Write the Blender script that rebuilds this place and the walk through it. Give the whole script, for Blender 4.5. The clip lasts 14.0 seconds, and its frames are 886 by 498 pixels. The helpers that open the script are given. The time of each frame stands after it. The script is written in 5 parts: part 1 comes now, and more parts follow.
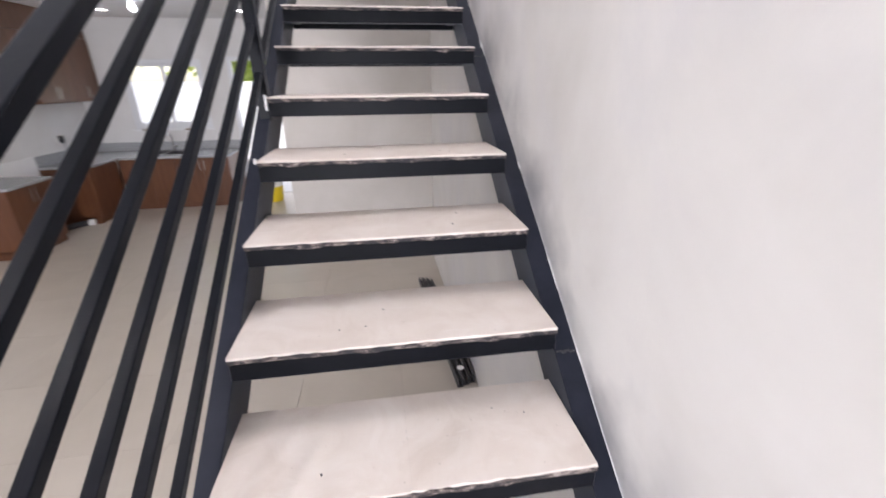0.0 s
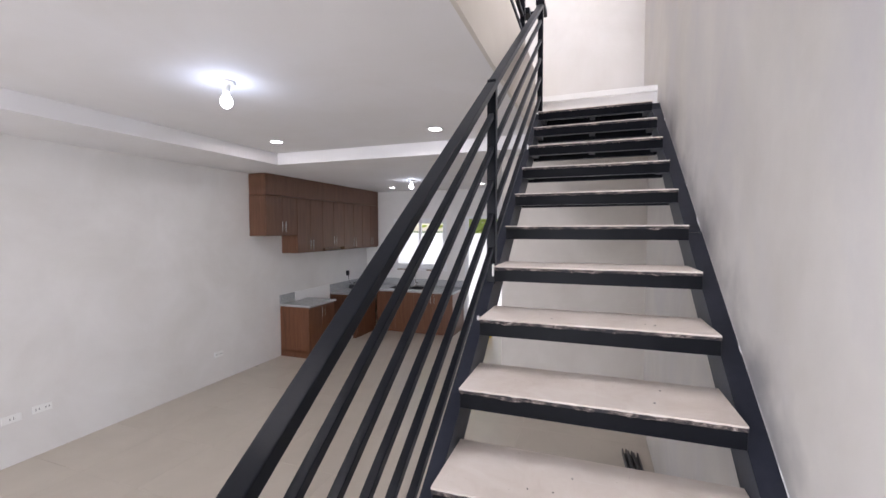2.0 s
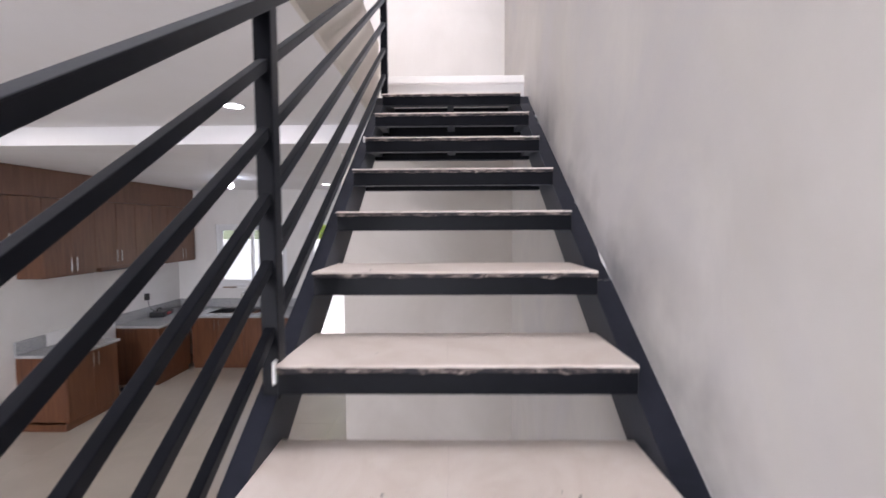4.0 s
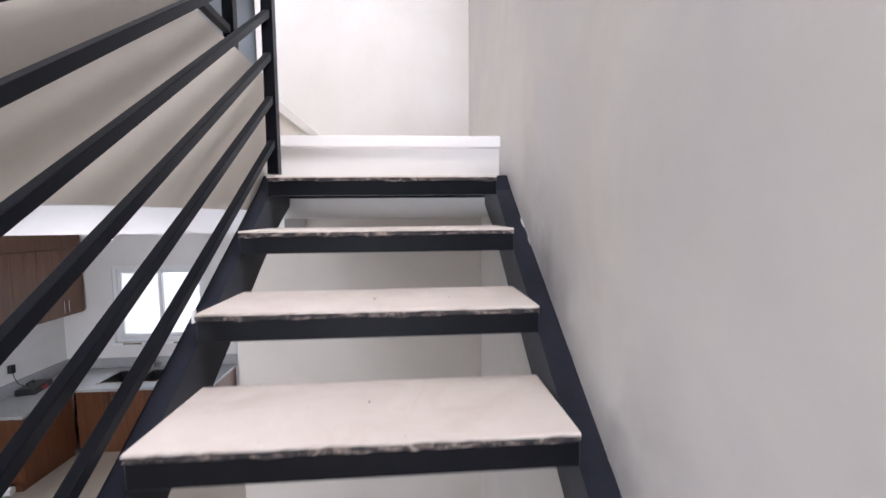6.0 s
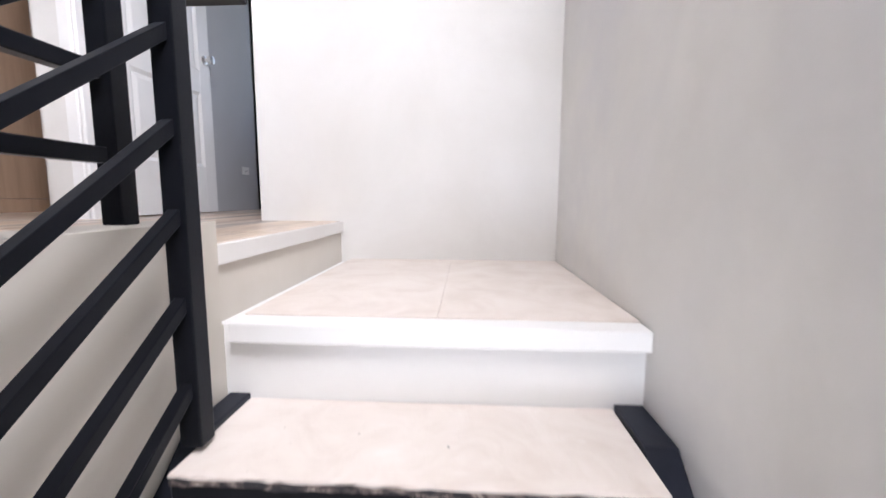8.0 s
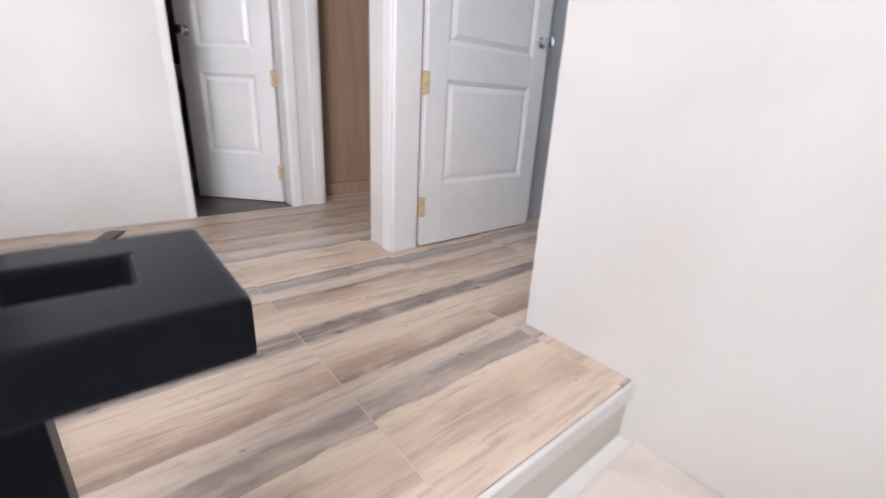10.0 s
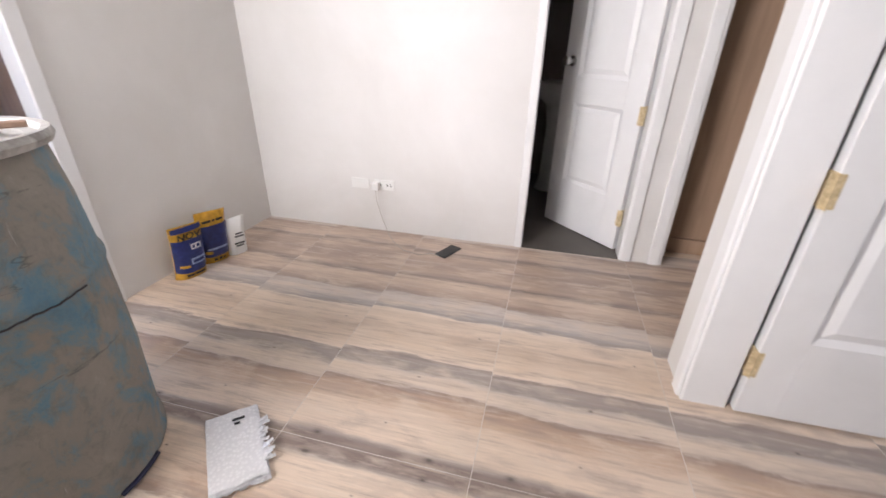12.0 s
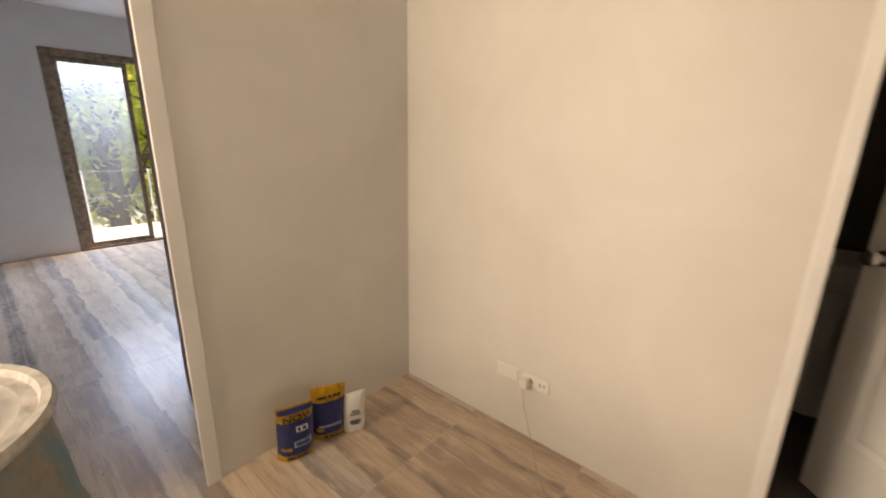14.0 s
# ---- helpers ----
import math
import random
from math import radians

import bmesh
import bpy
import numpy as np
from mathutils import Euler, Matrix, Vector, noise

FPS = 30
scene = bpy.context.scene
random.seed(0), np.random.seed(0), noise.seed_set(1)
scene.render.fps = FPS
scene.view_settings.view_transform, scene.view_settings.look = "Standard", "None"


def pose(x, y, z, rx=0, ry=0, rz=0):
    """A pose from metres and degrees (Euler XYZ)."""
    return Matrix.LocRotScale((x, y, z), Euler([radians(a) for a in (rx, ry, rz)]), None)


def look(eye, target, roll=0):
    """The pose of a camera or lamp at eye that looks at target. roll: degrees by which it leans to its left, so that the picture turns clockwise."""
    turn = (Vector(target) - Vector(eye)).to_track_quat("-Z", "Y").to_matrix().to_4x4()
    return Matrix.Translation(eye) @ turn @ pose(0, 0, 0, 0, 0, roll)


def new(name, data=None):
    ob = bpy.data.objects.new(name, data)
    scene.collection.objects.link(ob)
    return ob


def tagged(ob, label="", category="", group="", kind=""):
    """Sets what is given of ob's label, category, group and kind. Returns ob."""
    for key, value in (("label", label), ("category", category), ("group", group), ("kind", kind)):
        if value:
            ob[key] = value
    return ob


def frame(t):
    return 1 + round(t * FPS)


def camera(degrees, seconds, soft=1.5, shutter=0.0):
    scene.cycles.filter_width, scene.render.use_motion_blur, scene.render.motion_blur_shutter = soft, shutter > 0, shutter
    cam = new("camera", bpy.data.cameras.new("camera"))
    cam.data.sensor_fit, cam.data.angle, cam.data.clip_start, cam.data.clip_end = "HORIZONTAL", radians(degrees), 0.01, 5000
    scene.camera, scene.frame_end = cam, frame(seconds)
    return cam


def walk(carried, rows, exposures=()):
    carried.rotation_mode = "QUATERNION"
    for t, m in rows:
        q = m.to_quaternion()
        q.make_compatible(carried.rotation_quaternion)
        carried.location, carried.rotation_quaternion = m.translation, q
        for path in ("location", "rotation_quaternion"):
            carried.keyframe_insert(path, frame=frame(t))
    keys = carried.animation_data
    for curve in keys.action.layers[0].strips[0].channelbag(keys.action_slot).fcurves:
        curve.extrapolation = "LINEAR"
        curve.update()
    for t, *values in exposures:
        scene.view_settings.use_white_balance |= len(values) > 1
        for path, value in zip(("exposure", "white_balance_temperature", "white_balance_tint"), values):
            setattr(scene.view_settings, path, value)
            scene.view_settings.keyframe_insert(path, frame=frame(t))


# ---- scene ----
cam = camera(93.96, 14.0, soft=1.5, shutter=0.35)
PATH = [
    (0.0, pose(0.385, 0.444, 1.514, 67.83, 0, -8.53) @ pose(0, 0, 0, 0, 0, -0.50)),
    (0.5, pose(0.453, 0.413, 1.571, 72.42, 0, 4.86) @ pose(0, 0, 0, 0, 0, -0.61)),
    (1.0, pose(0.470, 0.311, 1.596, 78.18, 0, 15.51) @ pose(0, 0, 0, 0, 0, -0.05)),
    (1.5, pose(0.449, 0.264, 1.611, 83.88, 0, 19.81) @ pose(0, 0, 0, 0, 0, 0.10)),
    (2.0, pose(0.407, 0.271, 1.631, 87.23, 0, 19.68) @ pose(0, 0, 0, 0, 0, -0.10)),
    (2.5, pose(0.371, 0.393, 1.617, 88.53, 0, 16.50) @ pose(0, 0, 0, 0, 0, -0.12)),
    (3.0, pose(0.344, 0.633, 1.598, 88.11, 0, 10.79) @ pose(0, 0, 0, 0, 0, -0.15)),
    (3.5, pose(0.314, 0.923, 1.620, 87.55, 0, 4.97) @ pose(0, 0, 0, 0, 0, 0.04)),
    (4.0, pose(0.392, 1.182, 1.775, 86.92, 0, 0.87) @ pose(0, 0, 0, 0, 0, -0.28)),
    (4.2, pose(0.418, 1.284, 1.857, 86.64, 0, -0.67) @ pose(0, 0, 0, 0, 0, -0.10)),
    (6.3, pose(0.520, 2.282, 2.531, 85.01, 0, -4.29) @ pose(0, 0, 0, 0, 0, -0.38)),
    (6.5, pose(0.527, 2.361, 2.606, 84.88, 0, -4.21) @ pose(0, 0, 0, 0, 0, -0.11)),
    (7.0, pose(0.482, 2.591, 2.708, 84.82, 0, -3.06) @ pose(0, 0, 0, 0, 0, -0.68)),
    (7.5, pose(0.523, 2.808, 2.850, 84.14, 0, -0.87) @ pose(0, 0, 0, 0, 0, -0.16)),
    (8.0, pose(0.492, 3.057, 3.021, 83.04, 0, 3.33) @ pose(0, 0, 0, 0, 0, 0.23)),
    (8.2, pose(0.498, 3.170, 3.073, 82.55, 0, 6.82) @ pose(0, 0, 0, 0, 0, 0.99)),
    (10.3, pose(0.245, 3.948, 3.664, 67.78, 0, 58.35) @ pose(0, 0, 0, 0, 0, 2.46)),
    (10.5, pose(0.215, 3.992, 3.713, 66.36, 0, 64.65) @ pose(0, 0, 0, 0, 0, 2.22)),
    (11.0, pose(0.160, 4.186, 3.855, 63.38, 0, 79.59) @ pose(0, 0, 0, 0, 0, 2.24)),
    (11.5, pose(0.058, 4.290, 3.914, 62.55, 0, 93.35) @ pose(0, 0, 0, 0, 0, 1.42)),
    (12.0, pose(-0.041, 4.345, 3.965, 63.85, 0, 103.90) @ pose(0, 0, 0, 0, 0, 1.28)),
    (12.5, pose(-0.180, 4.401, 4.011, 65.57, 0, 112.54) @ pose(0, 0, 0, 0, 0, 0.99)),
    (13.0, pose(-0.430, 4.471, 4.142, 68.40, 0, 117.78) @ pose(0, 0, 0, 0, 0, 1.02)),
    (13.5, pose(-0.587, 4.440, 4.260, 71.92, 0, 123.48) @ pose(0, 0, 0, 0, 0, 0.77)),
    (14.0, pose(-0.745, 4.180, 4.278, 74.76, 0, 131.14) @ pose(0, 0, 0, 0, 0, 1.01)),
]
EXPOSURES = [(0.0, 1.34, 6300, 20), (0.5, 1.45, 6300, 19), (1.0, 1.38, 6300, 20), (1.8, 1.06, 6300, 20), (3.0, 0.90, 6300, 21), (4.2, 1.16, 6300, 22), (6.3, 1.18, 6100, 18), (8.2, 1.2, 6050, 17), (10.3, 0.95, 6150, 17), (11.4, 1.0, 6290, 18), (11.9, 1.15, 6360, 18),
             (12.8, 0.93, 6650, 20), (13.4, 0.62, 8500, 22), (14.0, 0.41, 10300, 19)]
walk(cam, PATH, EXPOSURES)

# ---- plan, in metres ----
G, R = 0.262, 0.183                      # going and rise of the stair
TW = 0.815                               # width of a tread
Z0 = -0.183                              # ground floor
XR, XL = 0.882, -3.765                   # side walls
YF, YB = -3.2, 7.45                      # front and back walls
FRY = -2.0                               # wall of the balcony door
ZT, ZK = 2.475, 2.35                     # ceiling of the living room tray, and of the kitchen
ZL, ZU, ZC = 2.751, 2.919, 5.50          # landing, upper floor, upper ceiling
YL, YW = 3.906, 4.882                    # edge of the landing, wall behind it
XO, YLE = -2.264, 2.602                  # upper hall: wall with the sockets, wall beside the front room
XS = -0.06                               # edge of the upper floor along the stairwell
TILE_X, TILE_Y = 1.156, 0.578            # wood-look floor tile, long side along x
TILE_X0, TILE_Y0 = -0.762, 4.255         # a corner of its grid

# ---- world, sun and large lights ----
world = bpy.data.worlds.new("world")
scene.world = world
world.use_nodes = True
wt = world.node_tree
sky = wt.nodes.new("ShaderNodeTexSky")
sky.sky_type = 'NISHITA'
sky.sun_disc = False
sky.sun_elevation, sky.sun_rotation = radians(51), radians(261)
wt.nodes["Background"].inputs[1].default_value = 0.14
wt.links.new(sky.outputs[0], wt.nodes["Background"].inputs[0])

sun = new("sun", bpy.data.lights.new("sun", 'SUN'))
sun.data.energy, sun.data.angle, sun.data.color = 4.6, radians(0.6), (1, 0.95, 0.87)
sun.matrix_world = look((0, 0, 0), (0.62, 0.10, -0.78))


def area(name, eye, target, w, h, power, color):
    lamp = new(name, bpy.data.lights.new(name, 'AREA'))
    lamp.data.shape, lamp.data.size, lamp.data.size_y = 'RECTANGLE', w, h
    lamp.data.energy, lamp.data.color = power, color
    lamp.matrix_world = look(eye, target)
    return lamp


def point(name, place, power, color, radius=0.03):
    lamp = new(name, bpy.data.lights.new(name, 'POINT'))
    lamp.data.energy, lamp.data.color, lamp.data.shadow_soft_size = power, color, radius
    lamp.location = place
    return lamp


DAY = (0.93, 0.97, 1.0)
# large lamp added at an assumed entrance, out of view
area("entrance_daylight", (-1.0, YF + 0.12, 1.05), (-1.0, 3, 1.0), 2.8, 2.0, 96, DAY)
area("yard_skylight", (-2.2, 8.7, 3.1), (-2.3, 6.6, 0.6), 2.4, 0.9, 22, DAY)
area("balcony_skylight", (-2.1, -2.62, 5.34), (-1.3, 2.6, 3.0), 2.2, 0.5, 235, (0.36, 0.56, 1.0))
# added fill lamp, out of view, in an opening made for it in wall_stair
area("stair_window_daylight", (XR + 0.01, 2.55, 4.75), (-1.6, 2.85, 3.6), 1.2, 0.95, 58, (1.0, 0.975, 0.93))
# weak fill lamp added inside the bedroom, out of view
area("bedroom_daylight", (-0.75, 7.47, 4.4), (-0.8, 4, 3.6), 0.8, 1.1, 1.3, (0.9, 0.95, 1.0))
for lx, ly in ((-2.45, 3.52), (-0.84, 3.57), (-2.45, 0.6), (-0.84, 0.6)):
    area("downlight_light", (lx, ly, ZT - 0.012), (lx, ly + 0.001, 0), 0.09, 0.09, 2.8, (1.0, 0.985, 0.96))
point("living_bulb_light", (-1.57, 2.12, 2.345), 0.8, (0.50, 0.68, 1.0), 0.035)
point("kitchen_bulb_light", (-2.1, 5.9, 2.25), 0.4, (0.65, 0.8, 1.0), 0.035)

# ---- materials ----


def mat(name, base=(0.8, 0.8, 0.8), rough=0.6, metal=0.0):
    m = bpy.data.materials.new(name)
    m.use_nodes = True
    b = m.node_tree.nodes["Principled BSDF"]
    b.inputs["Base Color"].default_value = (*base, 1)
    b.inputs["Roughness"].default_value, b.inputs["Metallic"].default_value = rough, metal
    return m


class Nodes:
    """Short hand for building a material's nodes."""

    def __init__(self, m):
        self.t = m.node_tree
        self.b = self.t.nodes["Principled BSDF"]

    def add(self, kind, **values):
        n = self.t.nodes.new(kind)
        for k, v in values.items():
            n.inputs[k].default_value = v
        return n

    def link(self, a, b):
        self.t.links.new(a, b)

    def coords(self, scale=(1, 1, 1), space="Object", random_shift=0.0):
        tc = self.t.nodes.new("ShaderNodeTexCoord")
        mp = self.t.nodes.new("ShaderNodeMapping")
        mp.inputs["Scale"].default_value = scale
        self.link(tc.outputs[space], mp.inputs["Vector"])
        if random_shift:
            oi = self.t.nodes.new("ShaderNodeObjectInfo")
            mul = self.t.nodes.new("ShaderNodeVectorMath")
            mul.operation = 'SCALE'
            mul.inputs[0].default_value = (random_shift, random_shift * 1.7, random_shift * 0.6)
            self.link(oi.outputs["Random"], mul.inputs["Scale"])
            self.link(mul.outputs[0], mp.inputs["Location"])
        return mp.outputs[0]

    def world_coords(self, scale=(1, 1, 1)):
        ge = self.t.nodes.new("ShaderNodeNewGeometry")
        mp = self.t.nodes.new("ShaderNodeMapping")
        mp.inputs["Scale"].default_value = scale
        self.link(ge.outputs["Position"], mp.inputs["Vector"])
        return mp.outputs[0]

    def noise(self, vec, scale, detail=4.0, rough=0.55, distortion=0.0):
        n = self.add("ShaderNodeTexNoise", Scale=scale, Detail=detail, Roughness=rough, Distortion=distortion)
        self.link(vec, n.inputs["Vector"])
        return n.outputs["Fac"]

    def ramp(self, fac, stops):
        r = self.t.nodes.new("ShaderNodeValToRGB")
        e = r.color_ramp.elements
        while len(e) < len(stops):
            e.new(0.5)
        for el, (p, c) in zip(e, stops):
            el.position = p
            el.color = (*c, 1) if len(c) == 3 else c
        self.link(fac, r.inputs[0])
        return r.outputs[0]

    def mix(self, fac, a, b, mode='MIX'):
        x = self.t.nodes.new("ShaderNodeMix")
        x.data_type, x.blend_type = 'RGBA', mode
        for s, v in ((x.inputs["Factor"], fac), (x.inputs[6], a), (x.inputs[7], b)):
            if isinstance(v, (int, float)):
                s.default_value = v
            elif isinstance(v, tuple):
                s.default_value = (*v, 1)
            else:
                self.link(v, s)
        return x.outputs[2]

    def colour(self, c):
        self.link(c, self.b.inputs["Base Color"])

    def rough(self, fac, lo, hi):
        mr = self.add("ShaderNodeMapRange", **{"To Min": lo, "To Max": hi})
        self.link(fac, mr.inputs["Value"])
        self.link(mr.outputs[0], self.b.inputs["Roughness"])

    def bump(self, fac, strength, distance=0.01):
        bp = self.add("ShaderNodeBump", Strength=strength, Distance=distance)
        self.link(fac, bp.inputs["Height"])
        self.link(bp.outputs[0], self.b.inputs["Normal"])


def paint(name, base, rough=0.6, blotch=0.06, tint=(1, 0.99, 0.97), scale=1.6, bump=0.15):
    m = mat(name, base, rough)
    n = Nodes(m)
    v = n.world_coords()
    big = n.noise(v, scale, 5, 0.6, 0.4)
    low = tuple(c * (1 - blotch * 1.6) * k for c, k in zip(base, tint))
    high = tuple(min(1, c * (1 + blotch * 0.6)) for c in base)
    n.colour(n.ramp(big, [(0.28, low), (0.72, high)]))
    fine = n.noise(v, 38, 6, 0.65)
    n.rough(big, rough - 0.08, rough + 0.1)
    n.bump(fine, bump, 0.004)
    return m


WALL = paint("wall_paint", (0.74, 0.73, 0.715))
WALL_RAW = paint("skimmed_wall", (0.66, 0.645, 0.625), 0.5, 0.11, (1, 0.985, 0.95), 1.1, 0.2)


def smudge(m):
    """Grey rub marks where the steel was fitted against the plaster, in a band along the stair."""
    n = Nodes(m)
    old = n.b.inputs["Base Color"].links[0].from_socket
    ge = n.t.nodes.new("ShaderNodeNewGeometry")
    sep = n.t.nodes.new("ShaderNodeSeparateXYZ")
    n.link(ge.outputs["Position"], sep.inputs[0])
    rise = n.t.nodes.new("ShaderNodeMath")
    rise.operation = 'MULTIPLY_ADD'
    rise.inputs[1].default_value = -R / G
    n.link(sep.outputs["Y"], rise.inputs[0])
    n.link(sep.outputs["Z"], rise.inputs[2])
    mask = n.ramp(n.noise(n.world_coords((1, 1.2, 1.2)), 2.2, 4, 0.55, 0.1), [(0.42, (0, 0, 0)), (0.66, (1, 1, 1))])
    for source, lo, hi in ((rise.outputs[0], 0.30, 0.0), (rise.outputs[0], -0.20, -0.10), (sep.outputs["Y"], 3.85, 3.4)):
        mr = n.add("ShaderNodeMapRange", **{"From Min": lo, "From Max": hi, "To Min": 0.0, "To Max": 1.0})
        n.link(source, mr.inputs["Value"])
        mul = n.t.nodes.new("ShaderNodeMath")
        mul.operation = 'MULTIPLY'
        n.link(mr.outputs[0], mul.inputs[0])
        n.link(mask, mul.inputs[1])
        mask = mul.outputs[0]
    veil = n.ramp(n.noise(n.world_coords((1, 0.8, 0.6)), 1.5, 6, 0.62, 0.9), [(0.44, (0, 0, 0)), (0.66, (0.75, 0.75, 0.75))])
    wipe = n.ramp(n.noise(n.world_coords((1, 1.1, 0.9)), 2.0, 7, 0.62, 0.7), [(0.50, (0, 0, 0)), (0.72, (0.45, 0.45, 0.45))])
    skim = n.mix(wipe, n.mix(veil, old, (0.57, 0.56, 0.575)), (0.72, 0.70, 0.665))
    n.colour(n.mix(mask, skim, (0.34, 0.335, 0.34)))


smudge(WALL_RAW)
WHITE = paint("white_gloss_paint", (0.85, 0.845, 0.84), 0.35, 0.03, (1, 1, 0.99), 3, 0.06)
TRIM = paint("white_trim_paint", (0.83, 0.83, 0.83), 0.35, 0.03, (1, 1, 1), 5, 0.05)
CEIL = paint("ceiling_paint", (0.74, 0.735, 0.74), 0.75, 0.03)
FASCIA = paint("beam_paint", (0.63, 0.60, 0.55), 0.6, 0.07, (1, 0.98, 0.95), 1.4, 0.15)
# wall colour darkened to paint in the shade below the landing
SHADED_WALL = paint("shade_darkened_wall", (0.56, 0.53, 0.495), 0.6, 0.09, (1, 0.98, 0.95), 1.3, 0.2)
DARKWALL = paint("bathroom_wall_tile", (0.23, 0.20, 0.18), 0.35, 0.15, (1, 0.95, 0.9), 3, 0.05)
GREYWALL = paint("grey_bedroom_paint", (0.50, 0.505, 0.525), 0.6, 0.04)


def steel_material(name="black_painted_steel", shade=1.0):
    m = mat(name, (0.014, 0.015, 0.019), 0.42)
    n = Nodes(m)
    v = n.world_coords()
    a = n.noise(v, 6, 6, 0.65, 0.5)
    dust = n.noise(v, 42, 5, 0.7)
    base = n.ramp(a, [(0.3, tuple(shade * x for x in (0.0035, 0.004, 0.0058))), (0.72, tuple(shade * x for x in (0.0065, 0.0072, 0.0105)))])
    n.colour(n.mix(n.ramp(dust, [(0.66, (0, 0, 0)), (0.8, (0.14, 0.14, 0.14))]), base, (0.06, 0.06, 0.068)))
    n.rough(a, 0.30, 0.46)
    n.b.inputs["Specular IOR Level"].default_value = 0.09
    n.b.inputs["Sheen Weight"].default_value, n.b.inputs["Sheen Roughness"].default_value = 0.12, 0.38
    n.b.inputs["Sheen Tint"].default_value = (0.78, 0.87, 1.0, 1)
    n.bump(dust, 0.12, 0.003)
    return m


STEEL = steel_material()
# same black steel, base colour raised to paint in the beams' reflected light
BEAM_STEEL = steel_material("sheen_lightened_steel", 3.6)


def tread_material():
    m = mat("beige_tread_tile", (0.6, 0.53, 0.47), 0.5)
    n = Nodes(m)
    v = n.world_coords()
    cloud = n.noise(v, 7, 6, 0.62, 0.8)
    c = n.ramp(cloud, [(0.25, (0.66, 0.58, 0.52)), (0.5, (0.75, 0.68, 0.625)), (0.78, (0.815, 0.76, 0.715))])
    smear = n.noise(n.world_coords((3, 14, 3)), 3.2, 5, 0.7, 1.2)
    c = n.mix(n.ramp(smear, [(0.58, (0, 0, 0)), (0.75, (0.55, 0.55, 0.55))]), c, (0.84, 0.80, 0.77))
    specks = n.noise(v, 75, 3, 0.6)
    c = n.mix(n.ramp(specks, [(0.70, (0, 0, 0)), (0.76, (0.6, 0.6, 0.6))]), c, (0.33, 0.27, 0.23))
    n.colour(c)
    n.rough(cloud, 0.4, 0.65)
    n.bump(specks, 0.1, 0.002)
    return m


TREAD = tread_material()


def edge_material():
    """The chipped cement edge under a tread's tile."""
    m = mat("chipped_tile_edge", (0.5, 0.45, 0.4), 0.8)
    n = Nodes(m)
    v = n.world_coords((1, 1, 2.2))
    a = n.noise(v, 26, 6, 0.75, 0.6)
    n.colour(n.ramp(a, [(0.45, (0.02, 0.02, 0.024)), (0.53, (0.09, 0.07, 0.065)), (0.60, (0.30, 0.25, 0.22)), (0.78, (0.58, 0.53, 0.49))]))
    n.bump(a, 0.6, 0.006)
    return m


EDGE = edge_material()


def plain_tile(name, lo, hi, rough, scale=2.4):
    m = mat(name, hi, rough)
    n = Nodes(m)
    a = n.noise(n.coords(random_shift=7.0), scale, 6, 0.6, 0.5)
    v = n.world_coords()
    b = n.noise(v, 0.9, 4, 0.6)
    c = n.ramp(a, [(0.25, lo), (0.75, hi)])
    n.colour(n.mix(n.ramp(b, [(0.35, (0, 0, 0)), (0.75, (0.30, 0.30, 0.30))]), c, tuple(x * 0.82 for x in lo)))
    n.rough(b, rough - 0.1, rough + 0.12)
    return m


FLOOR_TILE = plain_tile("beige_floor_tile", (0.46, 0.41, 0.345), (0.53, 0.475, 0.405), 0.30)
YARD_TILE = plain_tile("yard_tile", (0.5, 0.49, 0.47), (0.62, 0.61, 0.59), 0.6)
BATH_TILE = plain_tile("grey_bathroom_tile", (0.085, 0.074, 0.064), (0.13, 0.115, 0.10), 0.45)
GROUT = mat("grout", (0.40, 0.355, 0.30), 0.9)
PALE_GROUT = mat("pale_grout", (0.62, 0.57, 0.51), 0.9)


